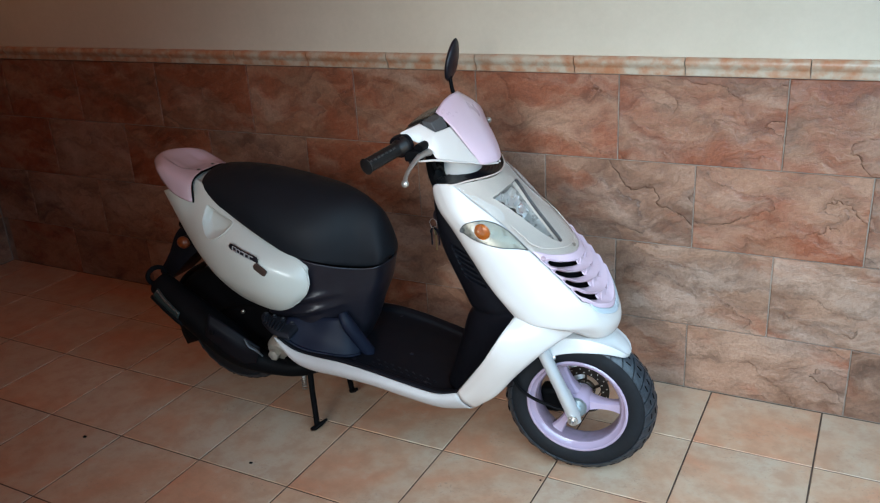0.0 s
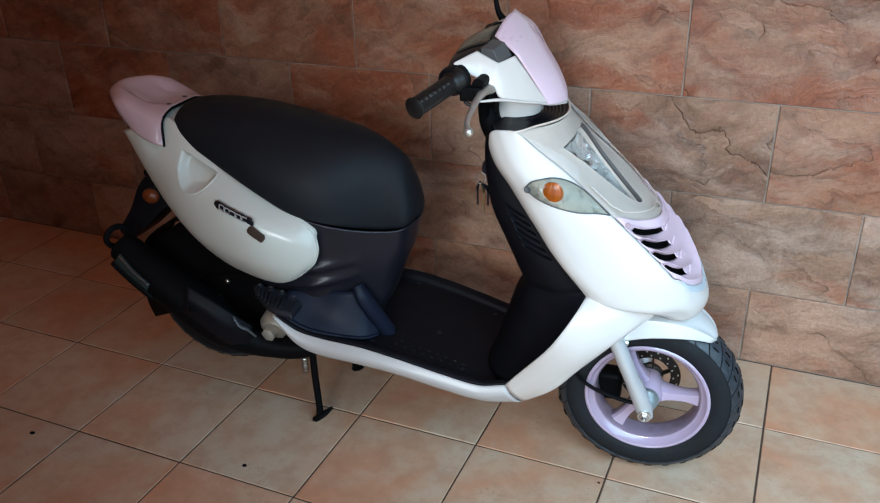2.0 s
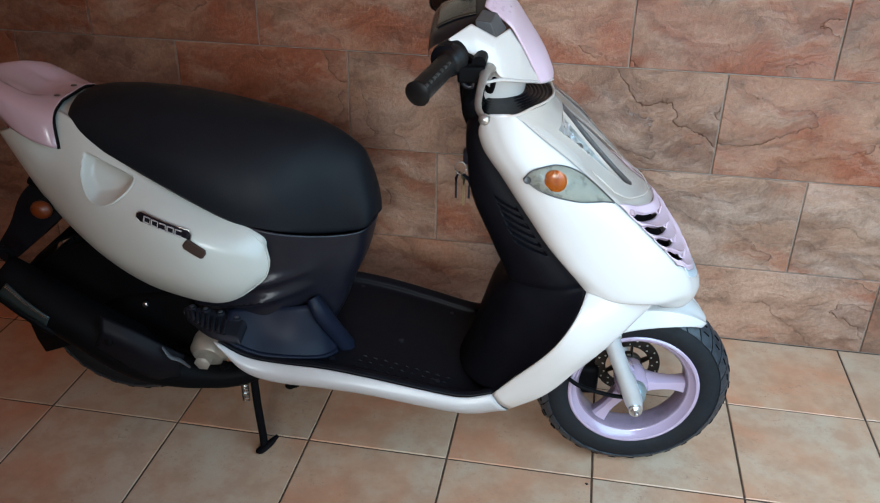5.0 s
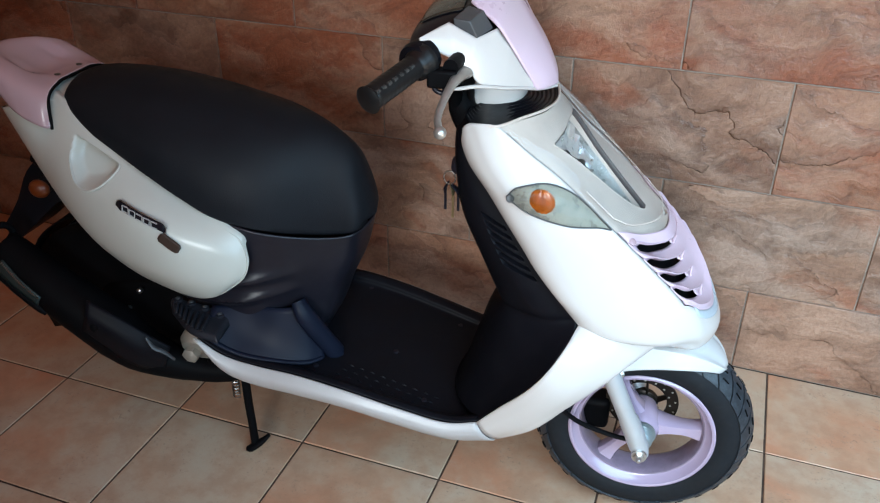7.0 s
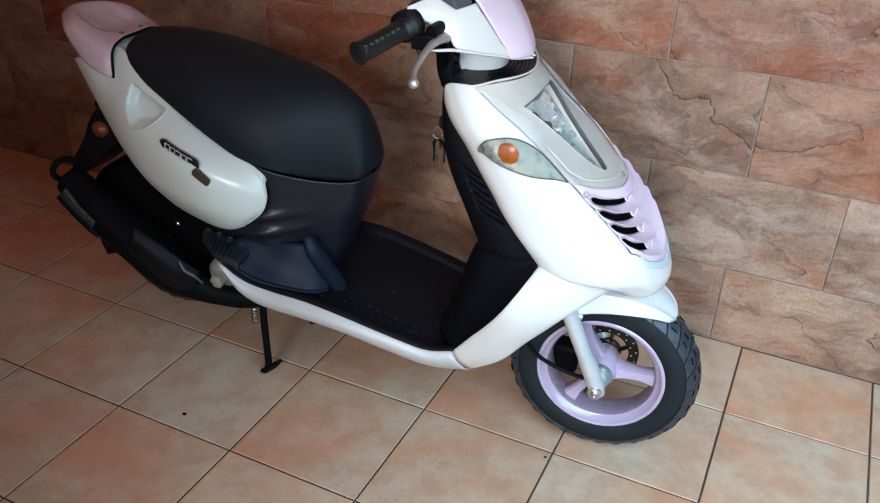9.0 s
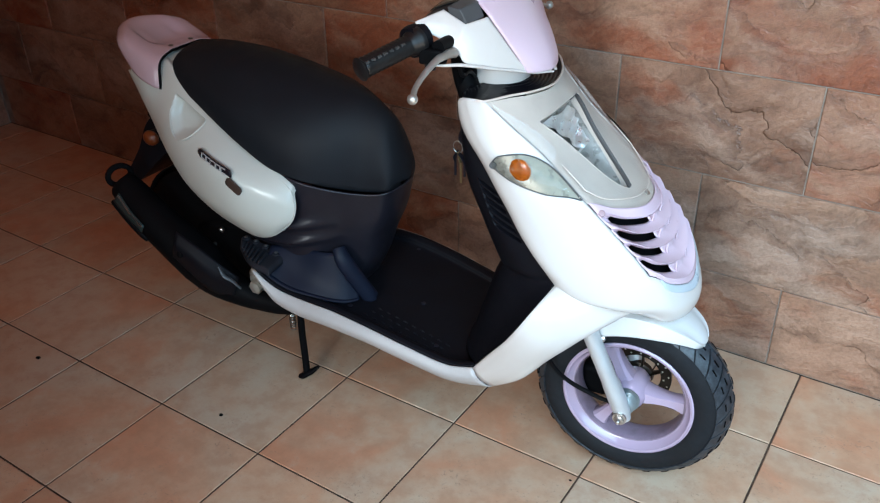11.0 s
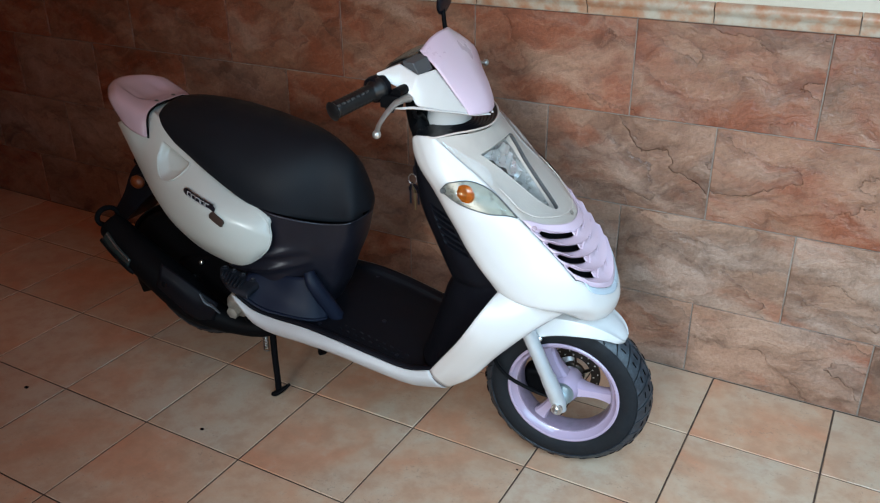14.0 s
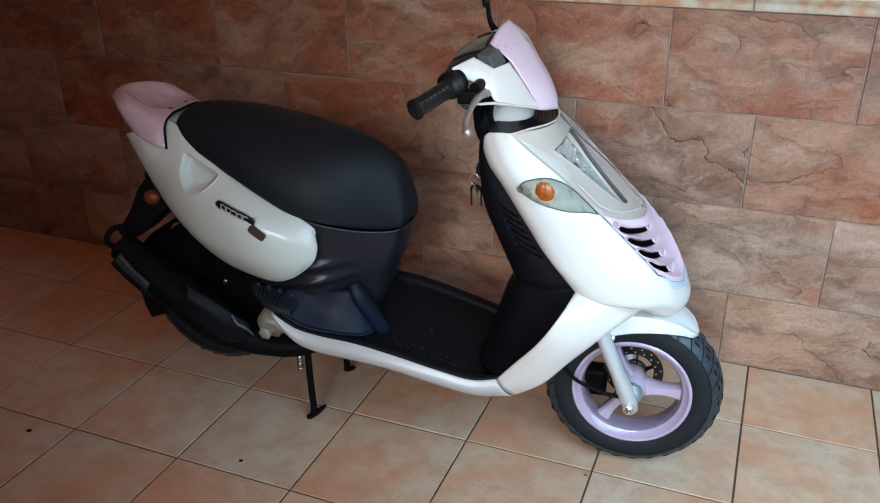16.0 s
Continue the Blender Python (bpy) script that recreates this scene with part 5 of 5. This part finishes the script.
part("axle_spacer", spin([(.006, -.038), (.027, -.038), (.027, -.043), (.021, -.044), (.024, -.047), (.020, -.049), (.023, -.052), (.019, -.054), (.022, -.057), (.018, -.059), (.021, -.062), (.016, -.066), (.006, -.070)], (SX, 0, SZ), 24), DRIVE, fork, "ribbed speedometer drive")
part("speedometer_cable", tube([(SX - .018, -.058, SZ - .004), (SX - .060, -.060, SZ + .004), (SX - .120, -.066, SZ + .030), (SX - .155, -.072, SZ + .075), (SX - .150, -.075, SZ + .14), (SX - .120, -.060, SZ + .21)], .0045, 8, None, 6), BLACK_MAT, fork)
part("brake_caliper", box(SX - .118, SX - .058, .035, .085, SZ - .075, SZ - .004), BLACK_MAT, fork, "black brake caliper", bevel=0.012)

# front mudguard: an arc over the tyre with a swept tip
rows_f = []
for deg, r, w, drop in ((120, .206, .060, .046), (106, .213, .066, .046), (93, .216, .068, .043), (80, .2165, .066, .036), (68.5, .215, .058, .026), (60, .212, .047, .019), (54.2, .208, .035, .014), (50.8, .2035, .018, .009)):
    a = math.radians(deg)
    ux, uz = math.cos(a), math.sin(a)
    rows_f.append([(SX + ux * (r - drop), -w * (1 + .11 * min(1, w / .058) ** 3), SZ + uz * (r - drop)), (SX + ux * (r - drop * .55), -w * (1 + .03 * min(1, w / .058) ** 3), SZ + uz * (r - drop * .55)), (SX + ux * (r - drop * .22), -w * .97, SZ + uz * (r - drop * .22)), (SX + ux * (r - drop * .15), -w * .93, SZ + uz * (r - drop * .15)), (SX + ux * (r - .003), -w * .70, SZ + uz * (r - .003)), (SX + ux * r, -w * .36, SZ + uz * r), (SX + ux * (r + .001), 0, SZ + uz * (r + .001))])
GUARD = Patch(rows_f, True)
guard = part("mudguard", flip_bm(grid(GUARD, span(0, 7, 42), span(0, 12, 60)), (0, 0, 1)), FENDER_WHITE, fork, "bluish white front mudguard", thick=0.003)
for sgn in (-1, 1):
    part("mudguard_bolt", knob((.322, sgn * .075, .352), .006, (0, sgn, .2), .004), STEEL, guard)
part("fork_yoke", box(.255, .300, -.105, .105, .395, .430), BLACK_MAT, fork, bevel=0.006)

RX, RZ = -.702, .272
rw = wheel("rear_wheel", scooter, Vector((RX, 0, RZ)), .198, .046, PINK_DULL, Matrix(), "rear wheel with black tyre raised off the floor")

# ---- engine, exhaust and stand ----
ENG = Patch([
    [(-.440, -.075, .270), (-.440, -.085, .330), (-.440, -.070, .390)],
    [(-.520, -.085, .235), (-.520, -.095, .310), (-.520, -.080, .385)],
    [(-.600, -.085, .225), (-.600, -.092, .300), (-.600, -.080, .370)],
    [(-.680, -.080, .230), (-.680, -.085, .290), (-.680, -.075, .350)],
    [(-.740, -.070, .245), (-.740, -.072, .280), (-.740, -.065, .320)],
])
engine = part("engine_casing", flip_bm(grid(ENG, span(0, 4, 16), span(0, 2, 8)), (0, -1, 0)), BLACK_MAT, scooter, "black engine casing", thick=0.08)
for x, y, z in ((-.616, -.094, .353), (-.578, -.096, .228), (-.655, -.090, .300)):
    part("casing_bolt", knob((x, y - .002, z), .006, (0, -1, 0), .005, 6), STEEL, engine)
part("engine_block", box(-.56, -.36, -.07, .09, .215, .345), BLACK_MAT, scooter, bevel=0.02)
part("rear_mudguard", flip_bm(grid(Patch([[(RX + .215 * math.cos(math.radians(d)), y, RZ + .215 * math.sin(math.radians(d))) for y in (-.060, 0, .060)] for d in (175, 140, 105, 70, 40)]), span(0, 4, 20), span(0, 2, 8)), (0, 0, 1)), BLACK_MAT, scooter, thick=0.003)
# black disc set over the upper part of the rear rim to hide it
part("wheel_cover", flip_bm(grid(lambda d, r: np.array((RX + r * math.cos(d), -.062 - .012 * math.sin(math.pi * (r - .02) / .18), RZ + r * math.sin(d))), span(math.radians(-35), math.radians(205), 24), span(.02, .20, 8)), (0, -1, 0)), BLACK_MAT, scooter, thick=0.003)
part("rear_frame", tube([(-.42, -.08, .40), (-.56, -.09, .45), (-.72, -.07, .54), (-.82, -.05, .60)], .020, 10, None, 4), BLACK_MAT, scooter)
part("shock_absorber", tube([(-.72, .075, .30), (-.66, .075, .55)], .022, 14), BLACK_MAT, scooter)
# pale casting with a hexagon in front of the engine
cast = part("cylinder_casting", tube([(-.488, -.085, .268), (-.488, -.118, .262), (-.488, -.128, .258)], [.040, .038, .028], 24), ALLOY, scooter, "grey alloy casting with a hexagon nut")
part("hexagon_nut", knob((-.494, -.136, .252), .017, (0, -1, -.1), .010, 6), ALLOY, cast)
part("drain_bolt", knob((-.455, -.128, .240), .008, (0, -1, 0), .008, 6), BLACK_MAT, cast)

ex = bmesh.new()
tube([(-.866, -.148, .440), (-.860, -.148, .436), (-.81, -.153, .402), (-.75, -.157, .362), (-.69, -.158, .325), (-.64, -.152, .285), (-.60, -.146, .252), (-.55, -.132, .224), (-.50, -.116, .206), (-.44, -.098, .200), (-.38, -.06, .206)], [.026, .036, .042, .047, .050, .052, .046, .036, .029, .026, .024], 22, ex, 3)
exhaust = part("exhaust", ex, BLACK_MAT, scooter, "matt black exhaust silencer")
shield_e = Patch([
    [(-.655, -.198, .388), (-.655, -.213, .360), (-.674, -.206, .318)],
    [(-.605, -.192, .360), (-.604, -.208, .328), (-.628, -.200, .276)],
    [(-.556, -.180, .322), (-.558, -.195, .290), (-.582, -.187, .240)],
    [(-.518, -.162, .284), (-.524, -.170, .260), (-.543, -.162, .220)],
])
hs = part("heat_shield", flip_bm(grid(shield_e, span(0, 3, 18), span(0, 2, 10)), (0, -1, 0)), BLACK, exhaust, "black plastic heat shield", thick=0.004)
part("shield_clip", tube([(-.545, -.192, .322), (-.533, -.191, .300), (-.520, -.183, .288), (-.506, -.172, .264)], [.003, .005, .005, .003], 8, None, 4, True, .5), DARK_GREY, hs)
part("shield_bolt", knob((-.640, -.212, .338), .008, (0, -1, 0.2), .004), BLACK_MAT, hs)
part("silencer_ring", tube([(-.868 + .010 * math.cos(a), -.150 + .026 * math.cos(a), .462 + .024 * math.sin(a)) for a in span(0, 2 * math.pi, 20)], .007, 8), BLACK_MAT, exhaust)
# lower edge of the silencer: steel strip with a row of slots
STRIP = Patch([[(-.836, -.189, .439), (-.859, -.191, .414)], [(-.796, -.200, .409), (-.813, -.201, .387)], [(-.755, -.204, .378), (-.766, -.205, .358)]])
strip = part("silencer_strip", flip_bm(grid(STRIP, span(0, 2, 16), span(0, 1, 3)), (0, -1, 0)), TEAL, exhaust, "shiny teal strip", thick=0.003)
b = bmesh.new()
for k in range(24):
    v = .08 + k * .08
    p, q = STRIP(v, .10) + (0, -.0012, 0), STRIP(v, .22) + (0, -.0012, 0)
    tube([p, q], .0013, 6, b)
part("strip_dots", b, STEEL, strip)
part("silencer_lip", tube([(-.864, -.186, .410), (-.816, -.196, .382), (-.770, -.200, .352), (-.756, -.198, .338)], [.007, .008, .008, .005], 10, None, 4), BLACK_MAT, exhaust)

stand = empty("centre_stand")
stand.parent = scooter
for sgn in (-1, 1):
    foot = part("stand_leg", tube([(-.412, sgn * .088, .205), (-.407, sgn * .096, .120), (-.400, sgn * .103, .040), (-.399, sgn * .105, .012)], .0085, 12), BLACK_MAT, stand, "black tubular stand leg")
    b = bmesh.new()
    tube([(-.414, sgn * .116, .008), (-.404, sgn * .113, .010), (-.386, sgn * .102, .022), (-.372, sgn * .090, .034)], [.006, .011, .010, .005], 10, b, 3, True, .7)
    part("stand_foot", b, BLACK_MAT, foot)
part("stand_bridge", tube([(-.412, -.09, .195), (-.412, .09, .195)], .014, 12), BLACK_MAT, stand)
b = bmesh.new()
sp = [(-.428 + .007 * math.cos(a), -.100 + .007 * math.sin(a), .190 - .004 * a / math.pi) for a in span(0, 14 * math.pi, 84)]
tube(sp, .0016, 6, b)
part("stand_spring", b, STEEL, stand)
part("stand_lug", tube([(-.460, -.105, .225), (-.450, -.115, .205), (-.440, -.118, .188)], [.012, .010, .005], 10), BLACK_MAT, stand)

# passenger pegs
for sgn in (-1, 1):
    P0 = Patch([[(-.518, sgn * .136, .384), (-.500, sgn * .162, .376)], [(-.462, sgn * .126, .378), (-.440, sgn * .200, .369)], [(-.388, sgn * .130, .368), (-.384, sgn * .204, .362)]])

    def peg_at(v, u):
        """The pad, rounded over at its border."""
        e = min(u * .075, (1 - u) * .075, v * .062, (2 - v) * .062)
        return P0(v, u) - np.array((0, 0, .011)) * (1 - min(1, e / .008)) ** 2

    peg = part("foot_peg", flip_bm(grid(peg_at, [*span(0, .28, 6), *span(.4, 1.6, 10), *span(1.72, 2, 6)], [*span(0, .12, 5), *span(.2, .8, 6), *span(.88, 1, 5)]), (0, 0, 1)), PEG_BLACK, scooter, "worn black ribbed passenger foot peg", thick=0.010)
    for k in range(7):
        v = .30 + k * .19
        part("rib", tube([P0(v, .40) + (0, 0, .001), P0(v, .48) + (0, 0, .0025), P0(v, .86) + (0, 0, .0025), P0(v, .93) + (0, 0, .001)], .0036, 8), PEG_BLACK, peg)
    for v, u in ((.30, .14), (.78, .16), (1.24, .18), (1.70, .24)):
        pad = part("bolt_boss", knob(P0(v, u) + (0, 0, .001), .0085, (0, 0, 1), .003, 16), PEG_BLACK, peg)
        part("peg_bolt", knob(P0(v, u) + (0, 0, .004), .0045, (0, 0, 1), .002), DARK_GREY, pad)

# ---- small things ----


def chip(x, y, size):
    b = bmesh.new()
    bmesh.ops.create_icosphere(b, subdivisions=1, radius=size)
    for v in b.verts:
        v.co = Vector((v.co.x * 1.3 + x, v.co.y + y, max(0.0, v.co.z * .4 + size * .2)))
    return b


for k, (x, y, s) in enumerate(((-1.03, -.36, .006), (-.47, -.265, .005), (.30, -.02, .003), (-.86, .12, .004))):
    tagged(link_mesh("crumb_of_dirt", chip(x, y, s), BLACK_MAT), "small dark crumb of dirt on the floor", "dirt", "dirt on the floor")

# dark object at the foot of the side wall
tagged(link_mesh("dark_post", box(-2.575, -2.53, .24, .30, 0, .16), BLACK_MAT, False), "small dark object standing by the side wall", "object")

# ---- tiles: pieces of floor and walls ----


def tile_mesh(name, w, d, t, c, material):
    """A slab w by d by t with softened top edges, lying with its face to +z."""
    b = bmesh.new()
    lo = [b.verts.new((x * w / 2, y * d / 2, -t)) for x, y in ((-1, -1), (1, -1), (1, 1), (-1, 1))]
    mid = [b.verts.new((x * w / 2, y * d / 2, -c)) for x, y in ((-1, -1), (1, -1), (1, 1), (-1, 1))]
    hi = [b.verts.new((x * (w / 2 - c), y * (d / 2 - c), 0)) for x, y in ((-1, -1), (1, -1), (1, 1), (-1, 1))]
    for a, e in ((lo, mid), (mid, hi)):
        for k in range(4):
            b.faces.new((a[k], a[(k + 1) % 4], e[(k + 1) % 4], e[k]))
    b.faces.new(hi)
    me = bpy.data.meshes.new(name)
    b.to_mesh(me)
    b.free()
    me.materials.append(material)
    return me


MESHES = {}


def lay(name, material, w, d, t, c, m, parent):
    key = (material.name, round(w, 4), round(d, 4))
    if key not in MESHES:
        MESHES[key] = tile_mesh(name, w, d, t, c, material)
    ob = new(name, MESHES[key])
    ob.parent = parent
    ob.matrix_world = m
    return ob


rng = random.Random(4)
T = 0.31
J = 0.0044
x = -9 * T
while x < RIGHT_X + 0.2:
    y = -13 * T
    while y < WALL_Y:
        x0, x1, y0, y1 = max(x, LEFT_X), x + T, max(y, BACK_Y), min(y + T, WALL_Y + .001)
        if x1 - x0 > .03 and y1 - y0 > .03:
            lay("floor_tile", FLOOR_TILE, x1 - x0 - J, y1 - y0 - J, .012, .0013, pose((x0 + x1) / 2, (y0 + y1) / 2, rng.uniform(-.0004, .0004), 0, 0, 0), floor)
        y += T
    x += T

def print_for_light(row, along):
    """Name and print of a wall tile: the upper rows are mostly rusty, the lower ones mostly grey, in part for cool low
    daylight; the far left is rustier for its warm dim light.
    """
    return "wall_tile", SLATE_RUST if rng.random() < (.0, .10, .40, .95)[row] + (.45 if along < -.6 else 0) else SLATE_GREY


for k, (z0, z1) in enumerate(zip(ROWS_Z, ROWS_Z[1:])):
    first = .312 if k % 2 else .312 + TILE_W / 2
    x = first - 8 * TILE_W
    while x < RIGHT_X:
        x0, x1 = max(x, LEFT_X), min(x + TILE_W, RIGHT_X)
        if x1 - x0 > .03:
            lay(*print_for_light(k, x), x1 - x0 - JOINT, z1 - z0 - JOINT * .8, .012, .0018, pose((x0 + x1) / 2, WALL_Y + rng.uniform(-.0006, .0006), (z0 + z1) / 2, 90, 0, 0), wall_back)
        x += TILE_W
    y = WALL_Y - .006 - (TILE_W / 2 if k % 2 else TILE_W)
    while y > BACK_Y - TILE_W:
        y0, y1 = max(y, BACK_Y), min(y + TILE_W, WALL_Y - .004)
        if y1 - y0 > .03:
            lay(*print_for_light(k, -1), y1 - y0 - JOINT, z1 - z0 - JOINT * .8, .012, .0018, pose(LEFT_X, (y0 + y1) / 2, (z0 + z1) / 2, 90, 0, 90), wall_left)
        y -= TILE_W


def border_mesh(w):
    """A moulded border tile: rounded nose above a small cove."""
    prof = [(0, 0), (-.006, 0), (-.008, .010), (-.007, .016), (-.012, .022), (-.019, .030), (-.020, .038), (-.015, .046), (-.006, .049), (0, .049)]
    b = bmesh.new()
    rings = [[b.verts.new((sx * w / 2, y, z)) for y, z in prof] for sx in (-1, 1)]
    for k in range(len(prof) - 1):
        b.faces.new((rings[0][k], rings[1][k], rings[1][k + 1], rings[0][k + 1]))
    b.faces.new(rings[0])
    b.faces.new(list(reversed(rings[1])))
    bmesh.ops.recalc_face_normals(b, faces=b.faces)
    me = bpy.data.meshes.new("border_tile")
    b.to_mesh(me)
    b.free()
    for p in me.polygons:
        p.use_smooth = len(p.vertices) == 4
    me.set_sharp_from_angle(angle=radians(60))
    me.materials.append(LISTELLO)
    return me


BM = border_mesh(.312 - .003)
x = .496 - .312 * 10 + .156
while x - .156 < RIGHT_X:
    if x - .156 > LEFT_X:
        ob = new("border_tile", BM)
        ob.parent = wall_back
        ob.matrix_world = pose(x, WALL_Y, ROWS_Z[-1] + .002)
    x += .312
y = WALL_Y - .02 - .156
while y > BACK_Y:
    ob = new("border_tile", BM)
    ob.parent = wall_left
    ob.matrix_world = pose(LEFT_X, y, ROWS_Z[-1] + .002, 0, 0, 90)
    y -= .312
